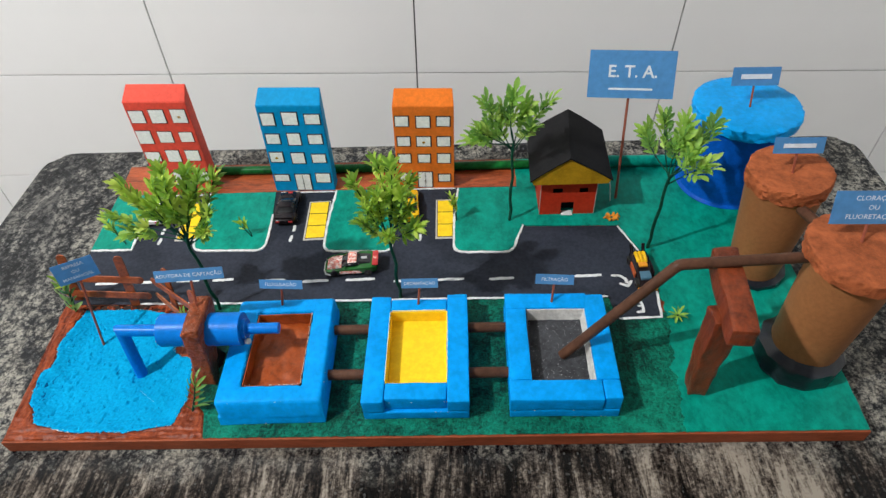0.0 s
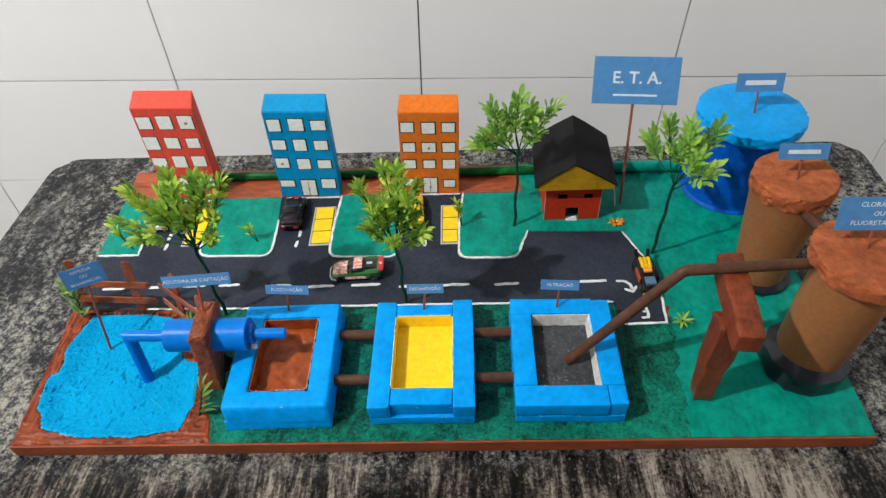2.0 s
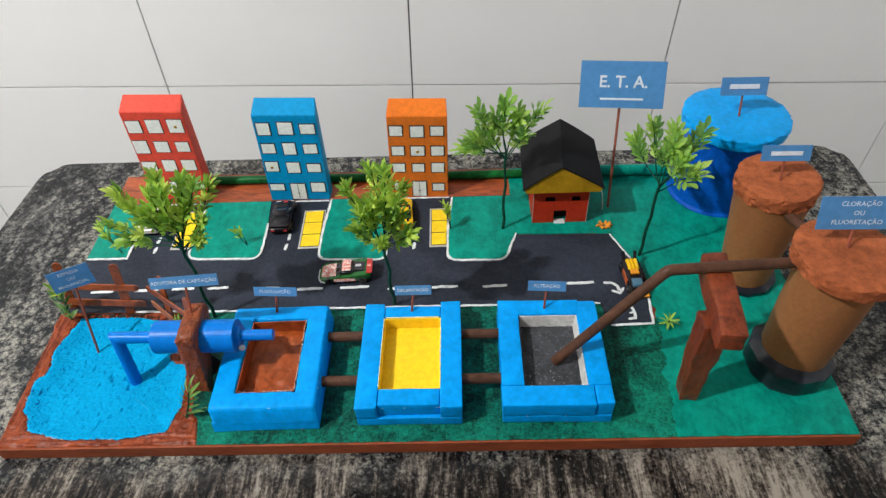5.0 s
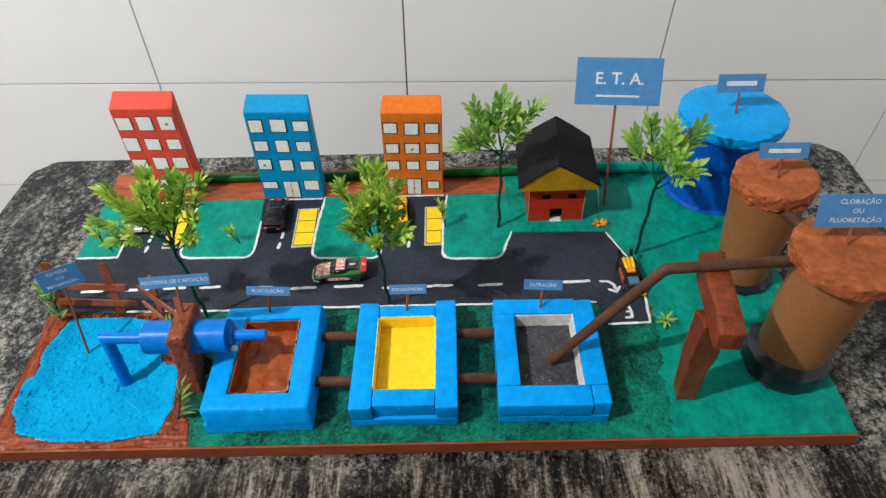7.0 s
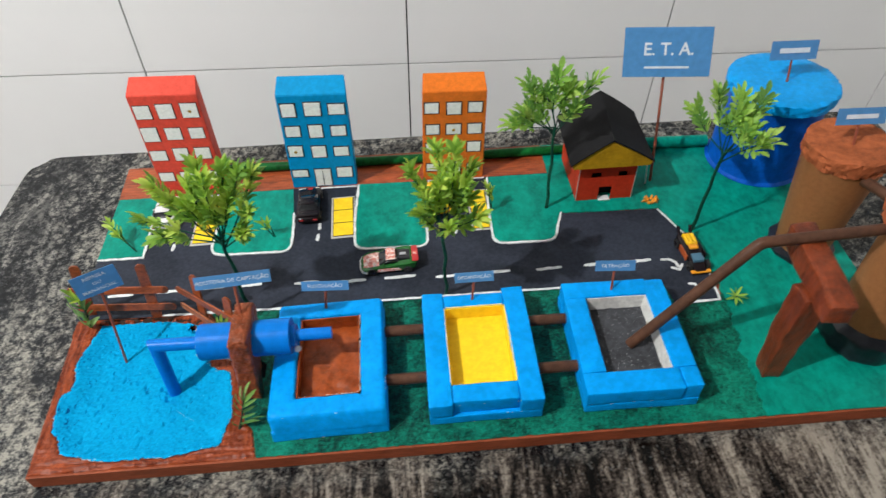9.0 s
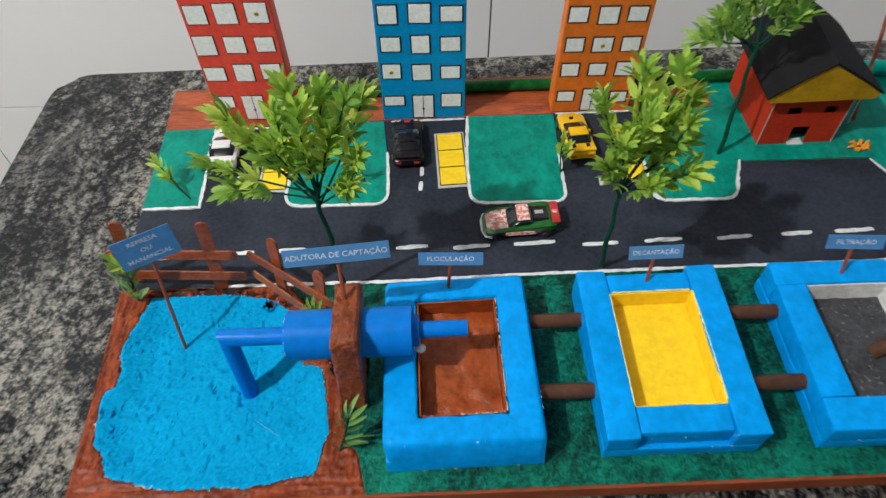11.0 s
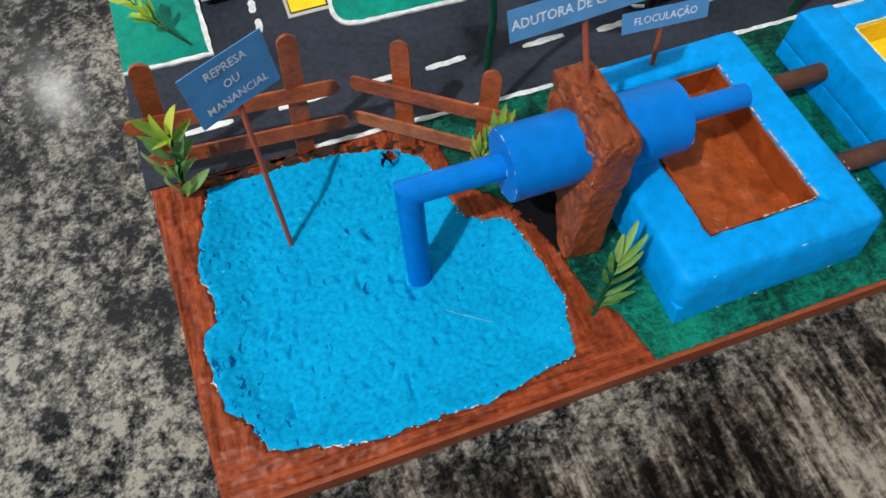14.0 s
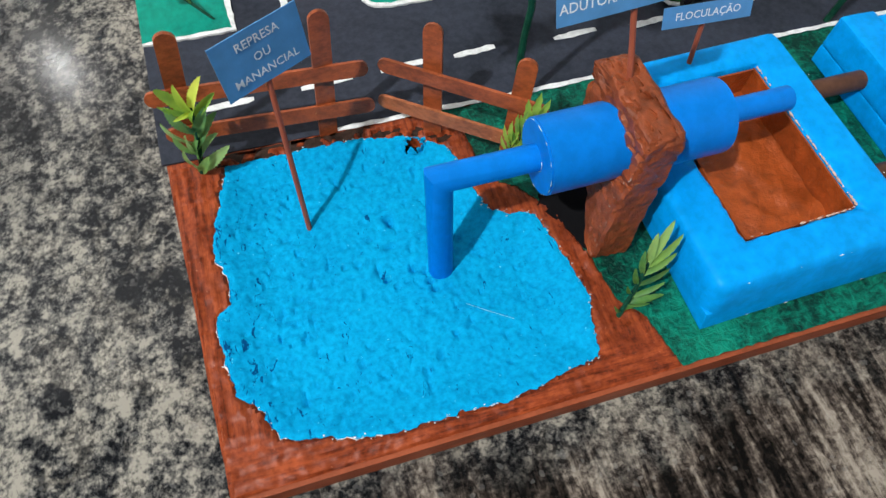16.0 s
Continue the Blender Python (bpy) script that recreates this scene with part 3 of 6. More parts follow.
def board():
    bm = bmesh.new()
    shore = ragged(ragged(POND, 0.0019, 0.004, 110, 9.0), 0.0016, 0.0011, 430, 4.0)
    hole = [(0.11 + (x - 0.11) * 0.988, 0.09 + (y - 0.09) * 0.985) for x, y in shore[::4]]
    outline = ragged(BOARD, 0.0006, 0.008, 60, 6.0)
    worn = [(0.44 + (x - 0.44) * 0.9975, 0.22 + (y - 0.22) * 0.995) for x, y in outline]
    outer_t = [bm.verts.new((x, y, 0)) for x, y in worn]
    outer_m = [bm.verts.new((x, y, -0.0011)) for x, y in outline]
    inner_t = [bm.verts.new((x, y, 0)) for x, y in hole]
    rim = []
    for ring in (outer_t, inner_t):
        rim += [bm.edges.new((ring[i], ring[(i + 1) % len(ring)])) for i in range(len(ring))]
    bmesh.ops.triangle_fill(bm, use_beauty=True, edges=rim)
    outer_b = [bm.verts.new((x, y, GROUND + 0.0005)) for x, y in outline]
    cx, cy = 0.11, 0.09
    inner_b = [bm.verts.new((cx + (x - cx) * 0.97, cy + (y - cy) * 0.97, -0.0125)) for x, y in hole]
    for a, b in ((outer_t, outer_m), (outer_m, outer_b), (inner_t, inner_b)):
        for i in range(len(a)):
            j = (i + 1) % len(a)
            bm.faces.new((a[i], a[j], b[j], b[i]))
    bm.faces.new(outer_b)
    bm.faces.new(inner_b)
    base = part("model_board", bm, "soil")
    tagged(base, "painted foam baseboard with terracotta edges lying on the granite table", "model base")
    part("front_edge", box(0.0165, 0.876, -0.0014, 0.0009, GROUND + 0.001, 0.0003, 0.0005), "edge", base, "terracotta painted edge strip")
    part("rear_strip", prism([(-0.0045, 0.380), (0.566, 0.377), (0.568, 0.4385), (0.50, 0.4395), (-0.0085, 0.4455)], 0.0001, 0.0010), "strip", base, "terracotta paving strip")
    # front turf, dark and rough
    turf = [(0.223, 0.001), (0.708, 0.001), (0.712, 0.06), (0.722, 0.150), (0.668, 0.150), (0.664, 0.180), (0.152, 0.174), (0.166, 0.156), (0.169, 0.124), (0.182, 0.115), (0.196, 0.096), (0.204, 0.064), (0.207, 0.040), (0.217, 0.028)]
    part("turf_sheet", prism(ragged(turf, 0.0012, 0.003, 260, 5.0), 0.0001, 0.0009), "turf", base, "dark green roughly brushed lawn")
    # near-black sheet: shade beneath the pump body, put in as colour
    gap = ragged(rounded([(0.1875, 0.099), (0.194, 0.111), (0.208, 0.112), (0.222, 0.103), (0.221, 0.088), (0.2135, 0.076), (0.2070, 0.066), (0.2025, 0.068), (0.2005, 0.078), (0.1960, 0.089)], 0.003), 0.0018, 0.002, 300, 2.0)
    part("bare_gap", prism(gap, 0.0005, 0.0013), "bare", base, "black patch standing in for the shade beneath the pump")
    bank = ragged([(0.032, 0.1695), (0.058, 0.1690), (0.108, 0.1685), (0.136, 0.1630), (0.153, 0.1530), (0.159, 0.1560), (0.140, 0.1690), (0.110, 0.1755), (0.058, 0.1762), (0.034, 0.1762)], 0.0010, 0.002, 300, 7.0)
    part("bare_bank", prism(bank, 0.0001, 0.0008), "bank", base, "dark bare foam showing along the torn bank")
    lawn = [(0.7012, 0.001), (0.8755, 0.001), (0.8842, 0.423), (0.79, 0.4275), (0.5645, 0.4375), (0.5635, 0.378), (0.5635, 0.2965), (0.6885, 0.2935), (0.7085, 0.2445), (0.7165, 0.19), (0.7155, 0.136), (0.7055, 0.06)]
    brushed = []
    for x, y in ragged(lawn, 0.0010, 0.0025, 70, 3.0):
        if 0.690 < x < 0.725 and 0.004 < y < 0.185:
            x += 0.0060 * noise.noise(Vector((3, y * 60, 0))) + 0.0040 * noise.noise(Vector((8, y * 260, 0)))
        brushed.append((x, y))
    part("lawn_sheet", prism(brushed, 0.0001, 0.0015), "green", base, "smooth teal green painted lawn")
    # rough brushed crust of paint between the shore, the turf and the board's edge
    step, nodes, bm = 0.0012, {}, bmesh.new()
    for i in range(int(0.232 / step)):
        for j in range(int(0.1765 / step)):
            x, y = -0.002 + i * step, 0.001 + j * step
            mid = (x + step / 2, y + step / 2)
            hole = inside(*mid, bank) and noise.noise(Vector((mid[0] * 110, mid[1] * 190, 5))) + 0.5 * noise.noise(Vector((mid[0], mid[1], 0)) * 420) > 0.10
            if inside(*mid, worn) and not inside(*mid, shore) and not inside(*mid, turf) and not hole:
                quad = []
                for a, b in ((0, 0), (1, 0), (1, 1), (0, 1)):
                    k = (i + a, j + b)
                    if k not in nodes:
                        p = Vector((-0.002 + k[0] * step, 0.001 + k[1] * step, 0))
                        front = p.y < 0.030 + 0.010 * noise.noise(p * 60)
                        q = Vector((p.x * 34, p.y * 260, 1)) if front else Vector((p.x * 260, p.y * 34, 2))
                        z = (0.0026 if p.y > 0.150 else 0.0014) + 0.0013 * noise.noise(q) + 0.0009 * noise.fractal(p * 260, 0.8, 2.1, 3)
                        nodes[k] = bm.verts.new((p.x, p.y, min(max(0.00025, z), 0.0008 if p.y > 0.1735 else 0.005)))
                    quad.append(nodes[k])
                bm.faces.new(quad)
    for v in bm.verts:
        if any(e.is_boundary for e in v.link_edges):
            v.co.z = 0.0006 if v.co.y > 0.148 else 0.00015
    part("soil_crust", bm, "soil", base, "rough brushed terracotta paint", smooth=True)
    # pond surface: torn blue paper, pitted like a sponge
    edge, step = shore, 0.0011
    line = np.array(edge)
    grid, bm = {}, bmesh.new()
    for i in range(int(0.19 / step)):
        for j in range(int(0.18 / step)):
            x, y = 0.014 + i * step, 0.004 + j * step
            notch = (x - 0.1365) ** 2 / 0.0056 ** 2 + (y - 0.1558) ** 2 / 0.0050 ** 2 + 0.8 * noise.noise(Vector((x, y, 0)) * 420)
            if notch > 1 and inside(x + step / 2, y + step / 2, edge):
                quad = []
                for a, b in ((0, 0), (1, 0), (1, 1), (0, 1)):
                    k = (i + a, j + b)
                    if k not in grid:
                        p = Vector((0.014 + k[0] * step, 0.004 + k[1] * step, 0))
                        torn = min(1.0, max(0.0, (0.075 - p.x) / 0.045) + max(0.0, (p.y - 0.135) / 0.03))
                        h = (0.0004 + 0.0008 * torn) * noise.fractal(p * 330, 0.7, 2.1, 3) + 0.0004 * noise.noise(p * 70)
                        h -= (0.0022 + 0.0020 * torn) * max(0, noise.noise(p * 330 + Vector((7, 2, 0))) - 0.28) + 0.0042 * max(0, noise.noise(Vector((p.x, p.y * 0.8, 0)) * 215 + Vector((1, 9, 0))) - 0.24)
                        w = noise.noise_vector(p * 420) * 0.0005
                        for px, py, pr in ((0.112, 0.118, 0.0019), (0.1125, 0.1155, 0.0016), (0.125, 0.073, 0.0016), (0.117, 0.086, 0.0014), (0.142, 0.098, 0.0012), (0.1235, 0.0775, 0.0014), (0.1030, 0.0835, 0.0011)):
                            h -= 0.005 * math.exp(-((p.x - px) ** 2 + (p.y - py) ** 2) / pr ** 2)
                        near = float(np.sqrt(((line - (p.x, p.y)) ** 2).sum(axis=1).min()))
                        rise = min(1.0, max(0.0, 1 - (near - 0.0025) / 0.020))
                        z = -0.0055 + 0.0069 * rise ** 1.5 + h * (1 - 0.55 * rise)
                        grid[k] = bm.verts.new((p.x + w.x, p.y + w.y, max(z, -0.0118)))
                    quad.append(grid[k])
                bm.faces.new(quad)
    rim = [e for e in bm.edges if e.is_boundary]
    for v in {v for e in rim for v in e.verts}:
        if (v.co.x - 0.1365) ** 2 + (v.co.y - 0.1558) ** 2 > 0.0090 ** 2:
            v.co.xy = min((Vector(q) for q in edge), key=lambda q: (q - v.co.xy).length)
    down = bmesh.ops.extrude_edge_only(bm, edges=rim)["geom"]
    for v in down:
        if isinstance(v, bmesh.types.BMVert):
            v.co.z -= 0.0007
    pond = part("pond_water", bm, "water", None, smooth=True)
    # torn white paper showing along the shore
    bm, run = bmesh.new(), []
    for x, y in edge + edge[:1]:
        w = noise.noise(Vector((x, y, 3)) * 130) + 0.5 * noise.noise(Vector((x, y, 1)) * 600)
        if w > 0.20:
            run.append((x, y, min(0.0006, (w - 0.20) * 0.0016)))
        else:
            if len(run) > 2:
                rows = [[bm.verts.new((px + (px - 0.11) / 0.09 * pw * f, py + (py - 0.09) / 0.08 * pw * f, pz)) for f, pz in ((-0.6, 0.0013), (1.0, 0.0006), (0.9, 0.0001))] for px, py, pw in run]
                for a, b in zip(rows, rows[1:]):
                    for k in (0, 1):
                        bm.faces.new((a[k], a[k + 1], b[k + 1], b[k]))
            run = []
    part("torn_fringe", bm, "lining_white", pond, "white torn paper fringe")
    # pale crumbs of torn paper, most of them along the front and side banks
    bm, rnd = bmesh.new(), random.Random(31)
    for _ in range(260):
        x, y = edge[rnd.randrange(len(edge))]
        if noise.noise(Vector((x, y, 6)) * 70) + (0.25 if x > 0.15 or y < 0.02 else -0.15) < rnd.uniform(-0.1, 0.5):
            continue
        n = rnd.uniform(0.00015, 0.00042)
        q = Vector((x + rnd.gauss(0, 0.0006), y + rnd.gauss(0, 0.0006), 0.0015))
        for v in bmesh.ops.create_icosphere(bm, subdivisions=1, radius=n)["verts"]:
            v.co = q + Vector((v.co.x * 1.7, v.co.y * 1.2, v.co.z)) + noise.noise_vector(v.co * 2000 + q * 900) * n * 0.5
    tagged(part("crumb", bm, "crumb", pond, "pale crumbs of torn paper along the shore"), kind="stuff")
    # curled scraps round the torn hole, and a loose pale fibre
    rnd = random.Random(21)
    for k in range(11):
        ang = 2 * math.pi * k / 11 + rnd.uniform(-0.2, 0.2)
        way = Vector((math.cos(ang), 0.75 * math.sin(ang), 0))
        start, side, long = Vector((0.1365, 0.1558, -0.0010)) + way * 0.0066, Vector((-way.y, way.x, 0)), rnd.uniform(0.0020, 0.0046)
        bm = bmesh.new()
        rows = []
        for f in (0.0, 0.4, 0.8, 1.0):
            mid = start - way * long * f * 0.8 + Vector((0, 0, 0.0012 + 0.0024 * math.sin(f * 2.2))) + side * 0.0008 * math.sin(f * 3 + k)
            wide = 0.0021 * (1 - 0.75 * f) * rnd.uniform(0.8, 1.3)
            rows.append([bm.verts.new(mid + side * wide * e + Vector((0, 0, z))) for e, z in ((-1, 0), (1, 0), (1, -0.0004), (-1, -0.0004))])
        for a, b in zip(rows, rows[1:]):
            for e in range(4):
                bm.faces.new((a[e], a[(e + 1) % 4], b[(e + 1) % 4], b[e]))
        bm.faces.new(rows[0][::-1]), bm.faces.new(rows[-1])
        part("torn_flap", bm, "water", pond)
    part("fibre", tube([(0.1370, 0.0600, -0.0044), (0.1470, 0.0528, -0.0042), (0.1570, 0.0460, -0.0044)], 0.00010, 6), "fibre", pond, "loose pale fibre")
    part("torn_hole", tube([(0.1365, 0.1558, -0.0062), (0.1365, 0.1558, -0.0050)], 0.0078, 20), "bare", pond, "black foam in the torn hole")
    tagged(pond, "bright blue pitted sponge paper standing for reservoir water", "pond")
    return base


base_board = board()


def road():
    outline = [(0.004, 0.1785), (0.10, 0.176), (0.655, 0.1735), (0.6605, 0.1395), (0.7115, 0.1405), (0.7145, 0.19), (0.7065, 0.243), (0.6865, 0.292), (0.5695, 0.295), (0.5655, 0.3765), (0.30, 0.378), (-0.0035, 0.3795), (0.001, 0.268)]
    r = part("road", prism(outline, 0.0001, 0.0013), "asphalt")
    tagged(r, "charcoal card road with side drives and white brushed lines", "road", kind="structure")
    z0, z1 = 0.0013, 0.0017
    dashes = [(0.030, 0.058, 0.2105), (0.085, 0.115, 0.2115), (0.132, 0.160, 0.2125), (0.177, 0.203, 0.2125), (0.240, 0.268, 0.210), (0.290, 0.322, 0.2075), (0.343, 0.379, 0.2085),
              (0.402, 0.433, 0.2045), (0.456, 0.488, 0.2055), (0.518, 0.548, 0.205), (0.574, 0.600, 0.206), (0.620, 0.653, 0.2065)]
    for i, (a, b, y) in enumerate(dashes):
        part("lane_dash", stroke([(a, y - 0.0004), (b, y + 0.0006)], 0.0042, z0, z1, 0.25, 0.004, i), "white", r)
    for i, (x, y) in enumerate(((0.086, 0.302), (0.087, 0.283), (0.263, 0.302), (0.262, 0.283), (0.431, 0.279), (0.433, 0.300))):
        part("lane_dash", stroke([(x, y - 0.006), (x + 0.0008, y + 0.006)], 0.0042, z0, z1, 0.25, 0.003, 20 + i), "white", r)
    part("edge_line", stroke([(0.098, 0.177), (0.23, 0.1745), (0.35, 0.1755), (0.51, 0.1748), (0.655, 0.1735)], 0.0030, z0, z1, 0.3, 0.005, 40), "white", r)
    part("edge_line", stroke([(0.662, 0.1408), (0.7095, 0.1418), (0.7125, 0.180)], 0.0030, z0, z1, 0.3, 0.005, 41), "white", r)
    part("edge_line", stroke([(0.687, 0.2915), (0.7055, 0.2445)], 0.0026, z0, z1, 0.3, 0.005, 42), "white", r)
    for i, (a, b) in enumerate(((0.055, 0.128), (0.232, 0.308), (0.402, 0.478))):
        part("edge_line", stroke([(a, 0.3765), (b, 0.3755)], 0.0026, z0, z1, 0.3, 0.005, 44 + i), "white", r)
    part("turn_arrow", stroke([(0.664, 0.206), (0.674, 0.2055), (0.680, 0.2005), (0.681, 0.193)], 0.0034, z0, z1, 0.2, 0.002, 50), "white", r)
    part("arrow_head", stroke([(0.672, 0.1935), (0.681, 0.1885), (0.687, 0.1975)], 0.0034, z0, z1, 0.2, 0.002, 51), "white", r)
    part("turn_arrow", stroke([(0.683, 0.167), (0.690, 0.166), (0.692, 0.159), (0.686, 0.158)], 0.0032, z0, z1, 0.2, 0.002, 52), "white", r)
    part("arrow_head", stroke([(0.692, 0.158), (0.691, 0.150), (0.683, 0.1495)], 0.0032, z0, z1, 0.2, 0.002, 53), "white", r)


road()


def island(label, outline, radii, line_from, line_to):
    pts = rounded(outline, radii, 6)
    it = part("lawn_island", prism(pts, 0.0014, 0.0024), "green")
    tagged(it, label, "lawn", "lawn islands along the road", "structure")
    line = pts[line_from:line_to]
    part("painted_border", stroke(line, 0.0030, 0.0014, 0.0027, 0.35, 0.004, len(pts)), "white", it, "uneven white border line")


island("small teal lawn with a white border at the table side", [(-0.003, 0.378), (0.001, 0.2685), (0.055, 0.268), (0.050, 0.378)], 0.0, 1, 4)
island("teal green lawn with rounded corners and white border", [(0.131, 0.377), (0.137, 0.31), (0.134, 0.264), (0.231, 0.2615), (0.231, 0.31), (0.2245, 0.3765)], [0, 0.02, 0.018, 0.014, 0.02, 0], 0, 29)
island("teal green lawn with rounded corners and white border", [(0.311, 0.3775), (0.307, 0.31), (0.3085, 0.2575), (0.3955, 0.2545), (0.397, 0.31), (0.3995, 0.375)], [0, 0.02, 0.014, 0.012, 0.02, 0], 0, 29)
island("teal green lawn with rounded corners and white border", [(0.482, 0.375), (0.4755, 0.31), (0.4755, 0.2505), (0.549, 0.2485), (0.559, 0.279), (0.566, 0.297), (0.566, 0.374)], [0, 0.02, 0.014, 0.012, 0.02, 0, 0], 0, 30)


def pads():
    for x, y, w, turn in ((0.1085, 0.3565, 0.0245, 1.0), (0.2790, 0.3520, 0.0255, 2.0), (0.4540, 0.3490, 0.0215, 0.5)):
        p = thing("parking_pad", "three yellow painted parking bays outlined in grey", "parking bay", pose(x, y, 0.0013, 0, 0, turn), "parking pads", "structure")
        part("border", box(-0.0028, w + 0.0012, -0.0735, 0.0024, 0.0, 0.0005), "padline", p)
        part("divider", box(-0.0008, w, -0.0705, 0.0004, 0.0005, 0.0008), "ink", p)
        for k in range(3):
            part("bay", box(0.0, w - 0.0012, -0.0236 * k - 0.0226, -0.0236 * k - 0.0004, 0.0008, 0.0014, 0.0003), "yellow", p)


pads()


# ---------------------------------------------------------------- tanks
def tank(label, cx, w, lining, style):
    t = thing("basin", label, "basin", pose(cx, 0.086, 0.0011, 0, 0, {0: 1.0, 1: 0.0, 2: -0.6}[style]), "three treatment basins")
    hw, hd, top = w / 2, 0.067, 0.0325
    iw, i0, i1 = (0.0295, 0.0312, 0.0318)[style], -0.0445, 0.0465
    k = 2 if style else 3
    def lean_back(bm):
        if style == 0:
            for v in bm.verts:
                v.co.y += (-0.0037 + 0.0062 * v.co.z / 0.0325) * max(0.0, min(1.0, (i0 - v.co.y) / 0.018))
        return bm

    part("base_slab", lean_back(box(-hw, hw, -hd, hd, 0.0, 0.0125, 0.0012, cuts=3, rough=0.0007)), "blue", t, smooth=True)
    z0 = 0.0127 if style else 0.0106
    if style == 0:
        outer = rounded([(-hw - 0.0006, -hd - 0.0005), (hw + 0.0006, -hd - 0.0005), (hw, hd), (-hw, hd)], [0.0085, 0.004, 0.003, 0.004], 6)
        inner = [(-iw - 0.0010, i0 - 0.0010), (iw + 0.0010, i0 - 0.0010), (iw + 0.0010, i1 + 0.0010), (-iw - 0.0010, i1 + 0.0010)]
        count, bm = 132, bmesh.new()
        ring, corners = [], [Vector((-hw, -hd)), Vector((hw, -hd)), Vector((hw, hd)), Vector((-hw, hd))]
        for k in range(count):
            side, f = divmod(k * 4 / count, 1)
            side = int(side)
            a = corners[side].lerp(corners[(side + 1) % 4], f)
            near = min((Vector(q) for p, q in zip(outer, outer[1:] + outer[:1]) for q in (Vector(p).lerp(Vector(q), e / 12) for e in range(12))), key=lambda q: (q - a).length)
            b = Vector(inner[side]).lerp(Vector(inner[(side + 1) % 4]), f)
            b += Vector((noise.noise(Vector((b.x * 260, b.y * 260, 1))), noise.noise(Vector((b.x * 260, b.y * 260, 7))))) * 0.0011
            ring.append((near, b))
        profile = [(0.0, z0), (0.0, top - 0.0044), (0.04, top - 0.0018), (0.11, top - 0.0004), (0.22, top), (0.55, top + 0.0002), (0.88, top), (0.96, top - 0.0007), (1.0, top - 0.0022), (1.0, z0)]
        rows = [[bm.verts.new((*a.lerp(b, f), zz)) for a, b in ring] for f, zz in profile]
        for p, q in zip(rows, rows[1:] + rows[:1]):
            for k in range(count):
                bm.faces.new((p[k], p[(k + 1) % count], q[(k + 1) % count], q[k]))
        wobble(lean_back(bm), 0.0010, 48, 3)
        wobble(bm, 0.0004, 160, 5)
        part("rim", bm, "blue", t, "thick blue painted rim with soft corners", smooth=True)
        bars = []
    elif style != 1:
        bars = [("front_bar", (-hw - 0.0006, iw + 0.0050, -hd - 0.0005, i0)), ("rear_bar", (-hw, iw + 0.004, i1, hd)), ("side_bar", (-hw, -iw, i0 + 0.0003, i1 - 0.0003)), ("side_bar", (iw + 0.0054, hw + 0.0006, -hd + 0.0008, i0)), ("side_bar", (iw, hw + 0.0006, i0 + 0.0003, hd - 0.002))]
    else:
        d = 0.0035 if style == 1 else 0.0012
        bars = [("side_bar", (-hw - 0.0004, -iw, -hd - 0.0003, hd)), ("side_bar", (iw, hw + 0.0004, -hd - 0.0003, hd + 0.0015)), ("front_bar", (-iw + 0.0004, iw - 0.0004, -hd + d, i0)), ("rear_bar", (-iw + 0.0004, iw - 0.0004, i1, hd - d))]
    for i, (name, b) in enumerate(bars):
        lower = 0.0012 if name != "side_bar" and style == 1 else 0.0
        bm = box(*b, z0, top - lower, 0.0016 if style else 0.0026, cuts=3)
        wobble(lean_back(bm), 0.0008, 55, i + 3 * style)
        part(name, bm, "blue", t, smooth=True)
    rnd = random.Random(style + 5)
    if style == 0:
        bm = bmesh.new()
        for _ in range(90):
            f, n = rnd.random() ** 0.8, rnd.uniform(0.0002, 0.0007)
            q = Vector((iw + 0.0006, i1 - (i1 - i0) * f, top - 0.0008)) if rnd.random() < 0.75 else Vector((iw - 0.030 * f, i0 - 0.0006, top - 0.0006))
            stretch = rnd.uniform(1, 3)
            dx, dy = (n, n * stretch) if q.x > iw else (n * stretch, n)
            for v in bmesh.ops.create_icosphere(bm, subdivisions=1, radius=1.0)["verts"]:
                v.co = q + Vector((v.co.x * dx, v.co.y * dy, v.co.z * n)) + noise.noise_vector(v.co * 2 + q * 900) * n * 0.5
        tagged(part("worn_edge", bm, "flake", t, "pale crumbs along the worn edge of the opening"), kind="stuff")
    if style == 1:
        for k, run in enumerate(([(iw, i0 + 0.002), (iw + 0.0004, 0.0), (iw, i1 - 0.001)], [(-iw, i0 + 0.002), (-iw, 0.0), (-iw, i1 - 0.001)], [(-iw + 0.002, i1), (iw - 0.002, i1)])):
            part("worn_edge", stroke(run, 0.0006, top - 0.0016, top + 0.0002, 0.9, 0.0016, 60 + k), "paleyellow", t, "thin pale edge of the opening")
    bm = bmesh.new()
    rims = [((-hw, -hd, top - 0.001), (hw, -hd, top - 0.001)), ((-hw, -hd, 0.0125), (hw, -hd, 0.0125)), ((hw, -hd, top - 0.001), (hw, hd, top - 0.001)), ((iw, i0, top - 0.0006), (iw, i1, top - 0.0006)), ((-iw, i0, top - 0.0006), (iw, i0, top - 0.0006)), ((-hw, -hd, 0.001), (hw, -hd, 0.001))]
    for a, b in rims:
        for _ in range(4):
            f = rnd.random()
            q = Vector(a).lerp(Vector(b), f)
            n = rnd.uniform(0.00015, 0.0003)
            e = n * rnd.uniform(1, 6)
            dx, dy = (e, n) if abs(a[0] - b[0]) > abs(a[1] - b[1]) else (n, e)
            made = bmesh.ops.create_icosphere(bm, subdivisions=1, radius=1.0)["verts"]
            for v in made:
                v.co = q + Vector((v.co.x * dx, v.co.y * dy, v.co.z * n))
    tagged(part("paint_chip", lean_back(bm), "lining_white", t, "small white chips where the paint has worn off"), kind="stuff")
    floor_mat, left, back = lining
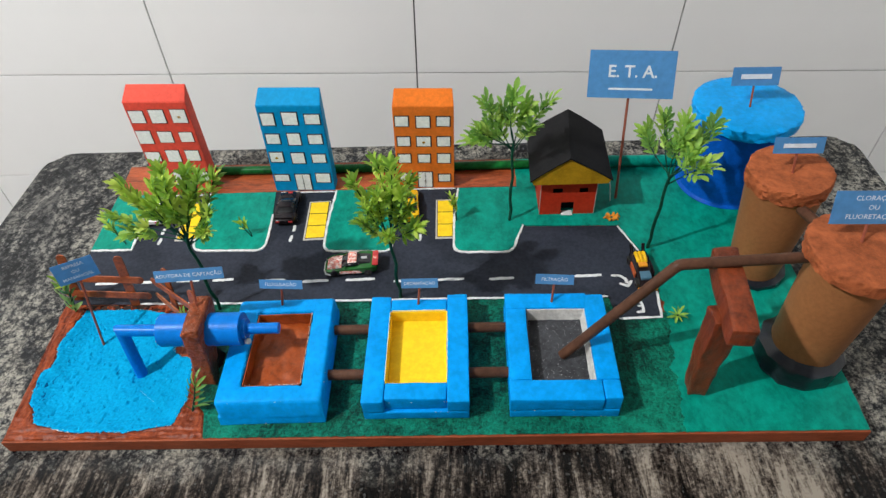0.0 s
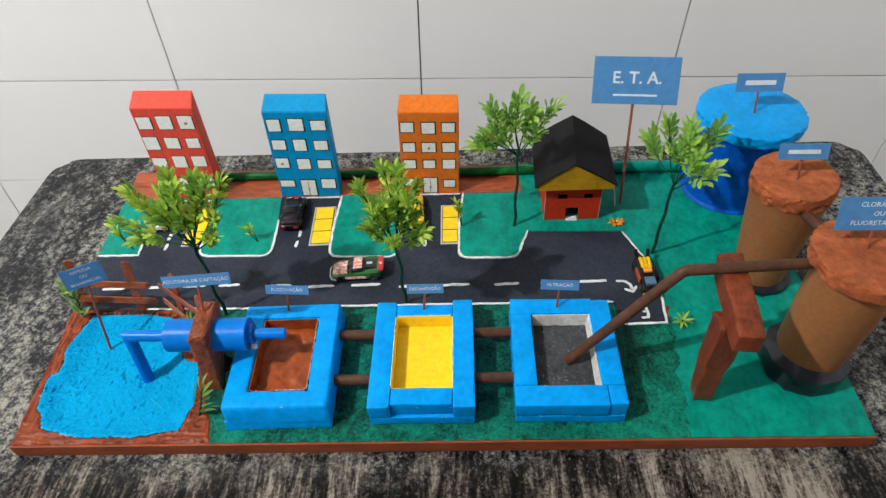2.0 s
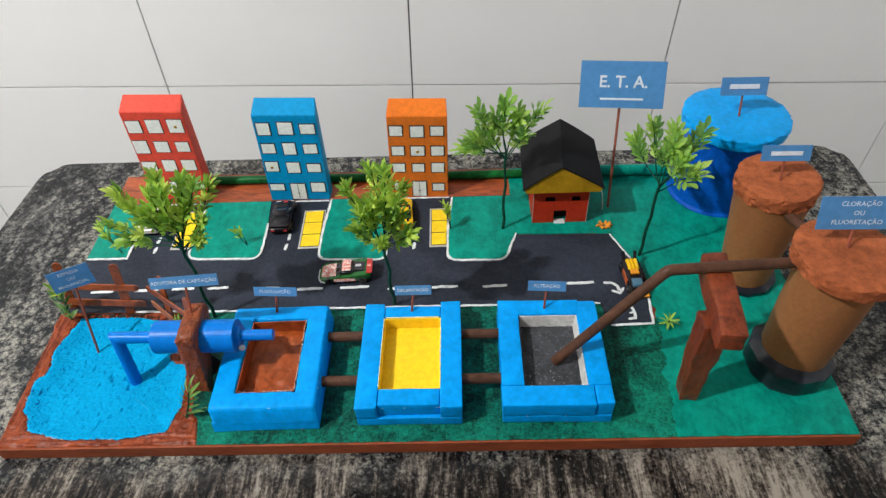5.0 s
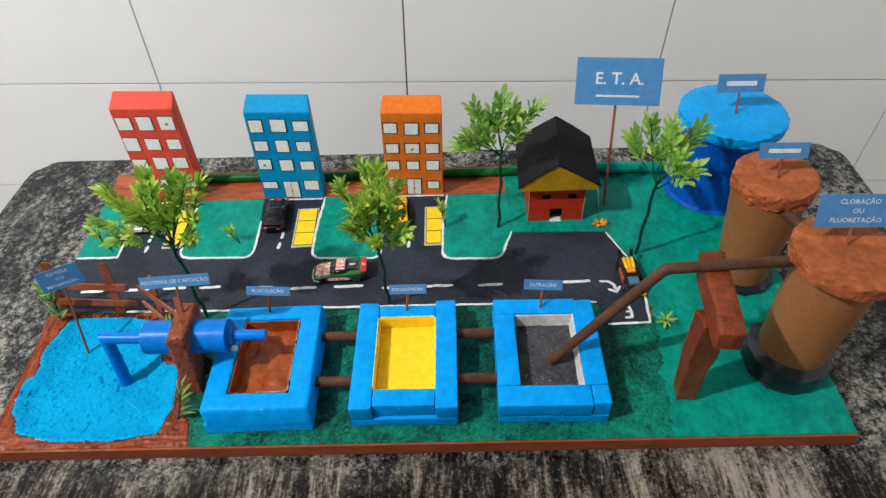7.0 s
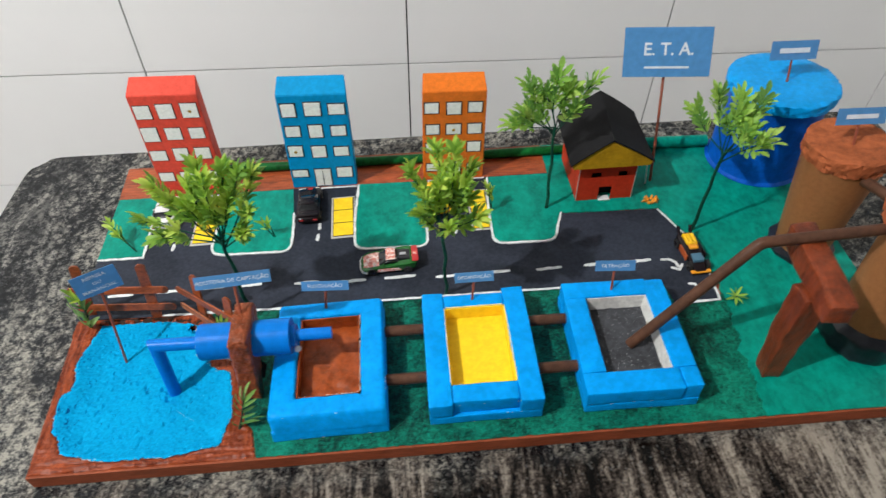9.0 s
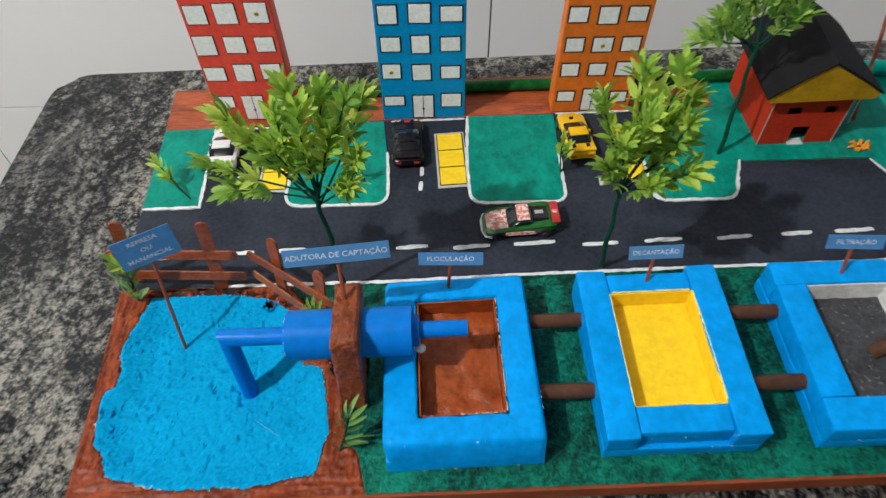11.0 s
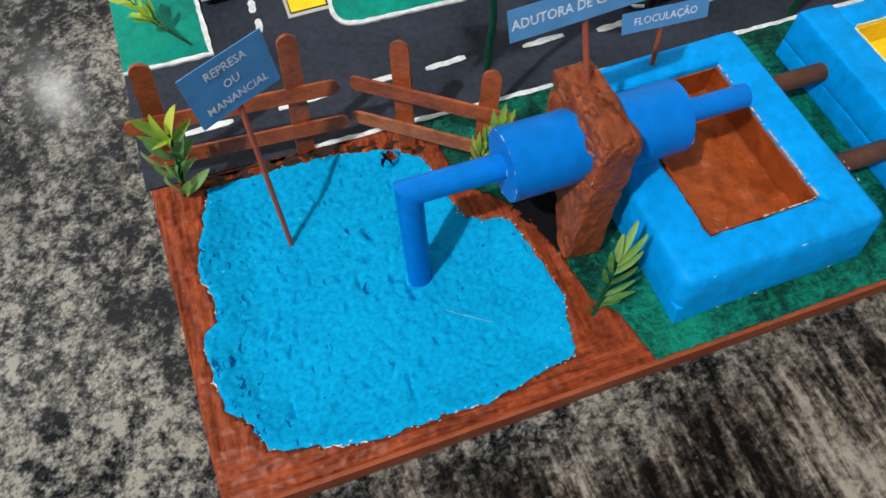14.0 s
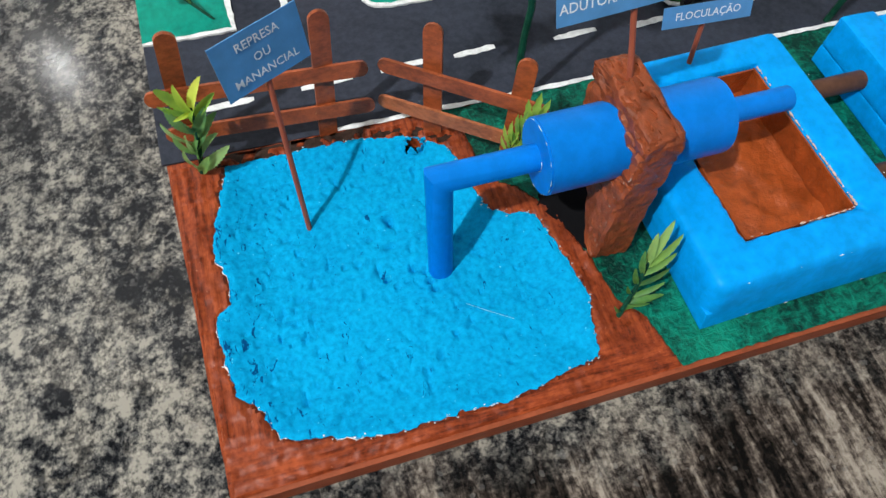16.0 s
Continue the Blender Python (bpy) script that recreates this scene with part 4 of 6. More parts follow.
    bm = bmesh.new()
    bmesh.ops.create_grid(bm, x_segments=24, y_segments=32, size=1)
    for v in bm.verts:
        x, y = v.co.x * (iw - 0.0012), (i0 + i1) / 2 + v.co.y * ((i1 - i0) / 2 - 0.0012)
        lump = 0.0 if style == 1 else (0.0012 if style else 0.0022)
        v.co = Vector((x, y, 0.0148 + lump * noise.fractal(Vector((x, y, style)) * 70, 0.7, 2, 3)))
    part("tank_floor", bm, floor_mat, t, smooth=True)
    part("lining_panel", box(-iw, -iw + 0.001, i0, i1, 0.0130, top - 0.0016, cuts=2, rough=0.0003), left, t)
    slant = 0.12 if style == 2 else 0.0
    bm = box(iw - 0.001, iw, i0, i1, 0.0130, top - 0.0016, cuts=2, rough=0.0003)
    for v in bm.verts:
        v.co.x -= (top - v.co.z) * slant
    part("lining_panel", bm, back, t)
    bm = box(-iw + 0.001, iw - 0.001, i1 - 0.001, i1, 0.0130, top - 0.0020, cuts=2, rough=0.0003)
    for v in bm.verts:
        v.co.y -= (top - v.co.z) * slant
    part("lining_panel", bm, back, t)
    part("lining_panel", box(-iw + 0.001, iw - 0.001, i0, i0 + 0.001, 0.0130, top - 0.0030), left, t)
    return t


tank("blue painted foam basin lined with rough brown mud paint", 0.2905, 0.108, ("mud", "mud", "mud"), 0)
tank("blue painted foam basin with a smooth yellow inside", 0.4375, 0.106, ("yellow", "yellow", "yellow"), 1)
tank("blue painted foam basin with grey gravel bed and white lining", 0.5855, 0.108, ("gravel", "lining_dark", "lining_white"), 2)


def connector(x0, x1, y):
    bm = tube([(x0, y, 0.0185), ((x0 + x1) / 2, y, 0.0187), (x1, y, 0.0185)], 0.0056, 18)
    ob = part("connecting_pipe", bm, "pipe", smooth=True)
    tagged(ob, "short brown pipe joining two neighbouring blue basins", "pipe", "pipes between basins")


for x0, x1 in ((0.3445, 0.3855), (0.4905, 0.5325)):
    for y in (0.118, 0.060):
        connector(x0, x1, y + 0.001)


# ---------------------------------------------------------------- pump on the pond
def pump():
    y, z = 0.091, 0.061
    p = thing("pump", "glossy blue model pump with intake pipe dipping into the pond", "pump", pose(0, 0, 0))
    c = part("pump_body", tube([(0.1755, y, z), (0.1765, y, z), (0.2585, y, z), (0.2595, y, z)], 0.0172, 40), "pipeblue", p, smooth=True)
    part("end_disc", tube([(0.1745, y, z), (0.1757, y, z)], 0.0165, 40), "pipeblue", p, smooth=True)
    part("intake_pipe", tube([(0.1750, y, z), (0.1312, y + 0.0006, z - 0.0004), (0.1306, 0.0822, -0.0085)], 0.0062, 24), "pipeblue", p, smooth=True)
    part("outlet_spout", tube([(0.259, y, z), (0.276, y, z), (0.297, y, z)], 0.0058, 20), "pipeblue", p, smooth=True)
    part("outlet_flange", tube([(0.2592, y, z), (0.2640, y, z)], 0.0105, 24), "pipeblue", p, smooth=True)
    chips, rnd = bmesh.new(), random.Random(3)
    for x, rad, lo, hi, many in ((0.1745, 0.0166, 0, 6.28, 16), (0.1745, 0.0062, 1.0, 4.0, 5), (0.2640, 0.0104, 2.5, 5.0, 7), (0.2595, 0.0171, 3.0, 5.5, 6)):
        for k in range(many):
            ang, n = rnd.uniform(lo, hi), rnd.uniform(0.00012, 0.00030)
            out, tan, long = Vector((0, math.cos(ang), math.sin(ang))), Vector((0, -math.sin(ang), math.cos(ang))), rnd.uniform(1.5, 9)
            for v in bmesh.ops.create_icosphere(chips, subdivisions=1, radius=1.0)["verts"]:
                v.co = Vector((x, y, z)) + out * (rad + v.co.y * n * 0.8) + tan * v.co.z * n * long + Vector((v.co.x * n * 0.8, 0, 0))
    tagged(part("paint_chip", chips, "lining_white", p, "small white chips where the paint has worn off"), kind="stuff")
    bm = bmesh.new()
    for v in bmesh.ops.create_icosphere(bm, subdivisions=3, radius=1.0)["verts"]:
        v.co = Vector((0.2645, y - 0.0098, z - 0.0085)) + Vector((v.co.x * 0.0034, v.co.y * 0.0028, v.co.z * 0.0034)) + noise.noise_vector(v.co * 3) * 0.0009
    part("glue_lump", bm, "lining_white", p, "bare white lump of glue under the outlet", smooth=True)
    s = thing("pump_stand", "rough brown foam block holding the blue pump", "stand", pose(0.2170, 0.093, 0.0011))
    bm = bmesh.new()
    prof = [(0.0, -0.0300, -0.0195), (0.004, -0.0310, -0.0180), (0.040, -0.0278, 0.0050), (0.058, -0.0270, 0.0225), (0.0805, -0.0262, 0.0255), (0.0850, -0.0235, 0.0200)]
    rings = []
    for zz, ya, yb in prof:
        hw = 0.0092 + 0.0004 * (1 - zz / 0.085) if zz < 0.084 else 0.0080
        rings.append([bm.verts.new((sx * hw - 0.0048 * (1 - zz / 0.085), yy, zz)) for sx, yy in ((-1, ya), (1, ya), (1, yb), (-1, yb))])
    for a, b in zip(rings, rings[1:]):
        for k in range(4):
            bm.faces.new((a[k], a[(k + 1) % 4], b[(k + 1) % 4], b[k]))
    bm.faces.new(rings[0][::-1]), bm.faces.new(rings[-1])
    bmesh.ops.bevel(bm, geom=bm.edges[:], offset=0.0012, segments=1, affect="EDGES")
    bmesh.ops.subdivide_edges(bm, edges=bm.edges[:], cuts=13, use_grid_fill=True)
    for v in bm.verts:
        face = v.co.copy()
        v.co += noise.noise_vector(face * 110) * 0.0009 + noise.noise_vector(face * 380) * 0.0008
        pit = noise.noise(face * 250 + Vector((4, 1, 2))) + 0.5 * noise.noise(face * 520)
        torn = max(0.25, min(1.0, (face.z - 0.030) / 0.03))
        if face.x < 0.004:
            v.co.x += 0.0055 * torn * max(0.0, pit - 0.08)
            v.co.z -= 0.0040 * torn * max(0.0, pit - 0.08)
    part("block", bm, "block", s, smooth=True)
    flakes, rnd = bmesh.new(), random.Random(9)
    for _ in range(22):
        zz = rnd.uniform(0.006, 0.080)
        edge = -0.0300 + 0.0036 * zz / 0.08 + abs(rnd.gauss(0, 0.002)) if rnd.random() < 0.35 else rnd.uniform(-0.027, -0.022 + 0.020 * min(1, zz / 0.04))
        n = rnd.uniform(0.00014, 0.00040)
        for v in bmesh.ops.create_icosphere(flakes, subdivisions=1, radius=1.0)["verts"]:
            v.co = Vector((-0.0108 - 0.0030 * (1 - zz / 0.085) + v.co.x * n * 0.7, edge + v.co.y * n, zz + v.co.z * n * rnd.uniform(1.2, 2.0)))
    tagged(part("flake", flakes, "flake", s, "pale flakes of torn foam"), kind="stuff")


pump()


# ---------------------------------------------------------------- fence of lolly sticks
def stick_mesh(length, width=0.0098, thick=0.002):
    n, r = 8, width / 2
    pts = [(-r, 0), (r, 0)] + [(r * math.cos(a), length - r + r * math.sin(a)) for a in (math.pi * k / n for k in range(n + 1))]
    bm = prism(pts, -thick / 2, thick / 2)
    return bm


def bar_mesh(length, width=0.0085, thick=0.0018):
    n, r, h = 8, width / 2, length / 2
    pts = [(h - r + r * math.cos(a), r * math.sin(a)) for a in (-math.pi / 2 + math.pi * k / n for k in range(n + 1))]
    pts += [(-h + r + r * math.cos(a), r * math.sin(a)) for a in (math.pi / 2 + math.pi * k / n for k in range(n + 1))]
    return prism(pts, -thick / 2, thick / 2)


def along(a, b, normal):
    """Pose with local x from a towards b and local z near normal, at the middle."""
    a, b = Vector(a), Vector(b)
    x = (b - a).normalized()
    zv = Vector(normal) - x * Vector(normal).dot(x)
    zv.normalize()
    m = Matrix((x, zv.cross(x), zv)).transposed().to_4x4()
    m.translation = (a + b) / 2
    return m


def fence(label, posts, rails):
    f = thing("stick_fence", label, "fence", pose(0, 0, 0), "fence round the pond")
    for foot, top, nrm in posts:
        a, b = Vector(foot), Vector(top)
        m = along(a, b, nrm) @ pose(-(b - a).length / 2, 0, 0, 0, 0, -90)
        part("post", stick_mesh((b - a).length), "stick", f, m=m)
    for a, b, nrm in rails:
        worn = a[0] > 0.1 and a[2] < 0.03
        part("rail", bar_mesh((Vector(b) - Vector(a)).length), "stick_bare" if worn else "stick", f, "lolly stick with the paint worn thin" if worn else "", m=along(a, b, nrm))


fence("brown lolly stick fence with two rails behind the pond",
      [((0.0195, 0.186, 0.0), (0.0335, 0.185, 0.0800), (0.1, -1, 0.2)), ((0.0935, 0.176, 0.0), (0.1005, 0.181, 0.0800), (0.1, -1, 0.1))],
      [((0.0120, 0.1835, 0.0440), (0.1195, 0.1755, 0.0450), (0.1, -1, 0.2)), ((0.0130, 0.1820, 0.0185), (0.1205, 0.1728, 0.0205), (0.1, -1, 0.2))])
fence("brown lolly stick fence slanting down towards the pump",
      [((0.149, 0.161, 0.0), (0.152, 0.172, 0.068), (-0.6, -1, 0.1)), ((0.183, 0.134, 0.0), (0.190, 0.142, 0.064), (-0.6, -1, 0.1))],
      [((0.1255, 0.180, 0.0415), (0.1985, 0.128, 0.039), (-0.6, -1, 0.1)), ((0.1235, 0.1785, 0.017), (0.1855, 0.126, 0.023), (-0.6, -1, 0.1))])


# ---------------------------------------------------------------- signs
def sign(label, foot, centre, width, height, text, size, facing=0.0, tilt=0.0, roll=0.0, bars=0):
    """A blue paper plate on a brown pick; facing turns it about z, tilt leans it back."""
    s = thing("label_sign", label, "sign", pose(*foot))
    off = Vector(centre) - Vector(foot)
    m = pose(*off, 90 - tilt, 0, facing) @ pose(0, 0, 0, 0, 0, roll)
    bm = bmesh.new()
    n = 8
    rows = [[bm.verts.new((width * (k / n - 0.5), height * (j - 0.5), 0.00015 * math.sin(k / n * 5 + width * 90))) for k in range(n + 1)] for j in (0, 1)]
    for k in range(n):
        bm.faces.new((rows[0][k], rows[0][k + 1], rows[1][k + 1], rows[1][k]))
    ex = bmesh.ops.extrude_face_region(bm, geom=bm.faces[:])["geom"]
    for v in ex:
        if isinstance(v, bmesh.types.BMVert):
            v.co.z -= 0.0005
    plate = part("plate", bm, "sign", s, m=m)
    tip = off + m.to_3x3() @ Vector((0, -height * 0.28, -0.0024))
    part("pick", tube([(0, 0, -0.001), tuple(tip * 0.5), tuple(tip)], 0.0013, 8), "pick", s, "thin brown wooden pick")
    if text:
        lettering("lettering", text, size, s, m @ pose(0, 0, 0.00021))
    for k in range(bars):
        part("print_bar", box(-width * 0.32, width * 0.32, -height * 0.13, height * 0.13, 0.0007, 0.0010), "letter", s, m=m @ pose(0, -height * 0.30 * k * 0, 0))
    return s


sign("blue paper sign on a pick standing in the pond", (0.0715, 0.1225, -0.008), (0.0738, 0.1478, 0.0930), 0.0408, 0.0265, "REPRESA\nOU\nMANANCIAL", 0.0054, 27, 8, 0)
sign("long blue paper sign on a pick above the pump stand", (0.216, 0.100, 0.081), (0.215, 0.1145, 0.119), 0.068, 0.0125, "ADUTORA DE CAPTAÇÃO", 0.0055, 4, 22, 0)
sign("small blue paper sign on a pick on the brown basin", (0.2845, 0.143, 0.0325), (0.2875, 0.150, 0.0615), 0.048, 0.0105, "FLOCULAÇÃO", 0.0054, -3, 25, 0)
sign("small blue paper sign on a pick on the yellow basin", (0.4365, 0.142, 0.0325), (0.4395, 0.149, 0.0595), 0.040, 0.0110, "DECANTAÇÃO", 0.0050, 0, 25, 0)
sign("small blue paper sign on a pick on the gravel basin", (0.583, 0.140, 0.0325), (0.5855, 0.149, 0.061), 0.041, 0.0115, "FILTRAÇÃO", 0.0054, -4, 25, 0)


def eta_sign():
    s = thing("plant_sign", "large pale blue paper sign on a tall thin brown stick", "sign", pose(0.6945, 0.346, 0.0015))
    m = pose(0.009, 0.062, 0.150, 62, 0, -6)
    part("plate", box(-0.053, 0.053, -0.029, 0.029, -0.0005, 0.0, 0.0), "sign", s, m=m)
    part("stick", tube([(0, 0, -0.001), (0.004, 0.029, 0.070), (0.0095, 0.0665, 0.146)], 0.0017, 10), "pick", s, "thin brown stick")
    lettering("lettering", "E. T. A.", 0.0205, s, m @ pose(0.001, 0.003, 0.0004))
    part("print_bar", box(-0.027, 0.027, -0.019, -0.0165, 0.0002, 0.0005), "letter", s, m=m)


eta_sign()


# ---------------------------------------------------------------- drums, support and the long pipe
def rough_disc(r, z0, z1, seed, seg=96):
    """A hand-cut foam disc: smooth brushed top, torn and pitted side."""
    d = z1 - z0
    bm = lathe([(r * 0.60, z0), (r * 0.93, z0)] + [(r * (1 - 0.02 * (f - 0.5) ** 2), z0 + d * f) for f in (0.05, 0.2, 0.35, 0.5, 0.65, 0.8, 0.93)] + [(r * 0.965, z1), (r * 0.75, z1 + 0.0004), (r * 0.5, z1), (r * 0.25, z1), (r * 0.05, z1)], seg)
    for v in bm.verts:
        out = Vector((v.co.x, v.co.y, 0))
        side = 1.0 if v.co.z < z1 - 0.0008 else 0.35
        v.co += (noise.noise_vector(v.co * 90 + Vector((seed, 0, 0))) * 0.0015 + noise.noise_vector(v.co * 300) * 0.0010) * side
        pit = noise.noise(Vector((v.co.x * 230, v.co.y * 230, v.co.z * 420)) + Vector((seed, 5, 0)))
        if side == 1.0 and out.length > r * 0.9:
            v.co -= out.normalized() * 0.006 * max(0.0, pit - 0.12)
    return bm


def drum(label, at, r0, r1, h, cap_r, cap_h, base_r, base_h, seed, lean=(0, 0)):
    """A tapering cardboard tube on a black foot; lean gives its tilt about x and y."""
    d = thing("treatment_drum", label, "drum", pose(*at, 0.0015, lean[0], lean[1], 0), "cardboard treatment drums")
    bm = lathe([(base_r * 0.97, -0.0006), (base_r, 0.003), (base_r * 0.99, base_h * 0.72), (r0 * 1.02, base_h)], 11)
    wobble(bm, 0.0022, 45, seed)
    bmesh.ops.subdivide_edges(bm, edges=bm.edges[:], cuts=3, use_grid_fill=True)
    wobble(bm, 0.0010, 130, seed)
    part("black_foot", bm, "black", d, "glossy black painted foot", smooth=True)
    part("tube_wall", lathe([(r0 * 0.985, base_h * 0.6), (r0 + (r1 - r0) * 0.5, h * 0.55), (r1, h)], 64), "kraft", d, "plain brown kraft cardboard tube", smooth=True)
    part("cap", rough_disc(cap_r, h, h + cap_h, seed), "cap", d, "rough rust-coloured painted cap", smooth=True)
    return d


drum("brown cardboard drum with rust cap and broad black foot", (0.8335, 0.0837), 0.0323, 0.0372, 0.1515, 0.0469, 0.0149, 0.0420, 0.0322, 1.0, (-0.1, 1.6))
drum("brown cardboard drum with rust cap behind the other", (0.8320, 0.2123), 0.0283, 0.0394, 0.1332, 0.0419, 0.0179, 0.0372, 0.0085, 4.0, (-0.15, -1.78))


def reservoir():
    d = thing("reservoir_tank", "large blue painted drum with a brighter overhanging lid", "drum", pose(0.846, 0.379, 0.0015))
    part("tank_wall", lathe([(0.0625, 0), (0.0625, 0.0012), (0.0590, 0.004), (0.0580, 0.009), (0.0585, 0.055), (0.0585, 0.110)], 64), "drumblue", d, smooth=True)
    part("lid", rough_disc(0.0650, 0.107, 0.121, 7.0), "lidblue", d, "bright blue brushed lid", smooth=True)


reservoir()
sign("small blue paper sign on a pick on the blue reservoir lid", (0.846, 0.372, 0.1225), (0.8450, 0.380, 0.160), 0.056, 0.0220, "", 0, -2, 20, 0, 1)
sign("small blue paper sign on a pick on a rust drum cap", (0.826, 0.206, 0.1520), (0.826, 0.214, 0.1810), 0.049, 0.0165, "", 0, -2, 20, 0, 1)
sign("blue paper sign on a pick on the front rust cap", (0.837, 0.090, 0.1675), (0.8400, 0.102, 0.1980), 0.068, 0.031, "CLORAÇÃO\nOU\nFLUORETAÇÃO", 0.0062, -2, 18, 0)


def support():
    s = thing("pipe_support", "rust-brown foam post with a crossbar carrying the pipe", "support", pose(0.722, 0.05, 0.0015))
    bm = box(-0.0135, 0.0098, -0.012, 0.012, 0.0, 0.121, 0.003, cuts=9)
    for v in bm.verts:
        slim = 1 - 0.30 * max(0.0, 1 - v.co.z / 0.075)
        v.co.x, v.co.y = -0.0005 + (v.co.x + 0.0005) * slim, -0.003 * (1 - slim) + v.co.y * slim
    wobble(bm, 0.002, 55, 2)
    wobble(bm, 0.0008, 210, 4)
    part("post", bm, "support", s, smooth=True)
    bm = box(-0.0118, 0.0118, -0.0345, 0.062, 0.119, 0.143, 0.003, cuts=5)
    for v in bm.verts:
        v.co.x += 0.0040 + 0.10 * v.co.y
        v.co.z -= 0.05 * max(0, -v.co.y)
    wobble(bm, 0.0022, 50, 5)
    part("crossbar", bm, "support", s, smooth=True)
    p = part("long_pipe", tube([(0.589, 0.0815, 0.0175), (0.635, 0.085, 0.080), (0.6805, 0.0882, 0.1425), (0.6835, 0.0885, 0.1452), (0.6875, 0.0888, 0.1460), (0.74, 0.090, 0.1478), (0.8035, 0.0912, 0.1496)], 0.0053, 20), "pipe", smooth=True)
    tagged(p, "long bent brown pipe from gravel basin to drum", "pipe")
    q = part("drum_pipe", tube([(0.830, 0.176, 0.131), (0.832, 0.150, 0.137), (0.835, 0.116, 0.144)], 0.0055, 14), "pipe", smooth=True)
    tagged(q, "short brown pipe joining the two rust-capped drums", "pipe")


support()


# ---------------------------------------------------------------- town: towers, house, hedge tube
def tower(label, x, y, w, d, h, material, flower, lean=1.6, ink_w=0.001, lift=0.0):
    t = thing("toy_building", label, "building", pose(x, y, 0.0011, 0, lean, -0.6), "row of toy apartment buildings")
    bm = bmesh.new()
    b = 0.010
    prof = [(0, 0, d), (h, 0, d)]
    rings = [[bm.verts.new((xx, yy, z)) for xx, yy in ((i, ya), (w - i, ya), (w - i, yb), (i, yb))] for (z, ya, yb), i in zip(prof, (0, 0.0004))]
    for v in rings[1][2:]:
        v.co.z += 0.0135
        v.co.x += 0.002 if v.co.x < w / 2 else -0.002
    for a, c in zip(rings, rings[1:]):
        for k in range(4):
            bm.faces.new((a[k], a[(k + 1) % 4], c[(k + 1) % 4], c[k]))
    bm.faces.new(rings[0][::-1]), bm.faces.new(rings[-1])
    bmesh.ops.bevel(bm, geom=bm.edges[:], offset=0.0008, segments=2, affect="EDGES")
    part("body", bm, material, t, smooth=True)
    rnd = random.Random(label)
    rows = [(0.10, 0.235), (0.325, 0.455), (0.545, 0.67), (0.80, 0.905)]
    cols = [(0.03, 0.275), (0.37, 0.615), (0.71, 0.955)]
    rows = [(a - lift, c - lift) for a, c in rows]
    for ri, (a, c) in enumerate(rows):
        for ci, (l, r) in enumerate(cols):
            door = ri == 3 and ci == 1
            if door:
                a2, c2, l2, r2 = 0.775, 0.985, 0.36, 0.63
            else:
                j = [rnd.uniform(-0.012, 0.012) for _ in range(4)]
                a2, c2, l2, r2 = a + j[0], c + j[1], l + j[2], r + j[3]
            f = part("door" if door else "window", box(l2 * w, r2 * w, -0.0006, 0.0002, h * (1 - c2), h * (1 - a2), 0.0002), "ink", t, "black marker outline")
            e = ink_w
            m = pose(0, 0, 0, 0, rnd.uniform(-1.2, 1.2), 0) if not door else pose(0, 0, 0)
            cx, cz = (l2 + r2) / 2 * w, h * (1 - (a2 + c2) / 2)
            hw, hh = (r2 - l2) / 2 * w - e, h * (c2 - a2) / 2 - e
            part("pane", box(-hw, hw, -0.0011, -0.0006, -hh, hh, 0.0001), "paper", f, m=pose(cx, 0, cz) @ m)
            if door:
                part("door_gap", box(cx - 0.00025, cx + 0.00025, -0.0014, -0.0011, h * (1 - c2) + e, h * (1 - a2) - e), "ink", f)
                part("knob", box(cx - 0.0014, cx + 0.0012, -0.0017, -0.0012, h * 0.10, h * 0.108), "ink", f)
            if (ri, ci) == flower:
                bm = lathe([(0.0018, 0), (0.0020, 0.0003), (0.0016, 0.0006)], 9)
                wobble(bm, 0.0008, 300, 3)
                part("drawn_flower", bm, "ochre", f, m=pose(cx, -0.0011, cz - 0.001, 90, 0, 0))


tower("red painted toy apartment block with white paper windows", 0.0510, 0.391, 0.0825, 0.022, 0.1455, "tower_red", (0, 2), 1.6, 0.0008, 0.020)
tower("blue painted toy apartment block with white paper windows", 0.2245, 0.3805, 0.0840, 0.022, 0.1405, "tower_blue", (2, 0), 1.6, 0.0014, 0.026)
tower("orange painted toy apartment block with white paper windows", 0.3975, 0.3795, 0.0790, 0.022, 0.1335, "tower_orange", (1, 1), 1.6, 0.0014)

hedge = part("hedge_tube", tube([(0.11, 0.4225, 0.0072), (0.3, 0.420, 0.0072), (0.45, 0.4175, 0.0072), (0.6, 0.4175, 0.0075), (0.672, 0.4165, 0.0078)], 0.0062, 18), "tube", smooth=True)
tagged(hedge, "thin dark green paper tube lying along the back edge", "hedge")
hedge = part("hedge_tube", tube([(0.676, 0.4165, 0.0098), (0.74, 0.4150, 0.0098), (0.792, 0.4135, 0.0098)], 0.0080, 18), "green", smooth=True)
tagged(hedge, "thicker teal painted paper roll lying behind the house", "hedge")


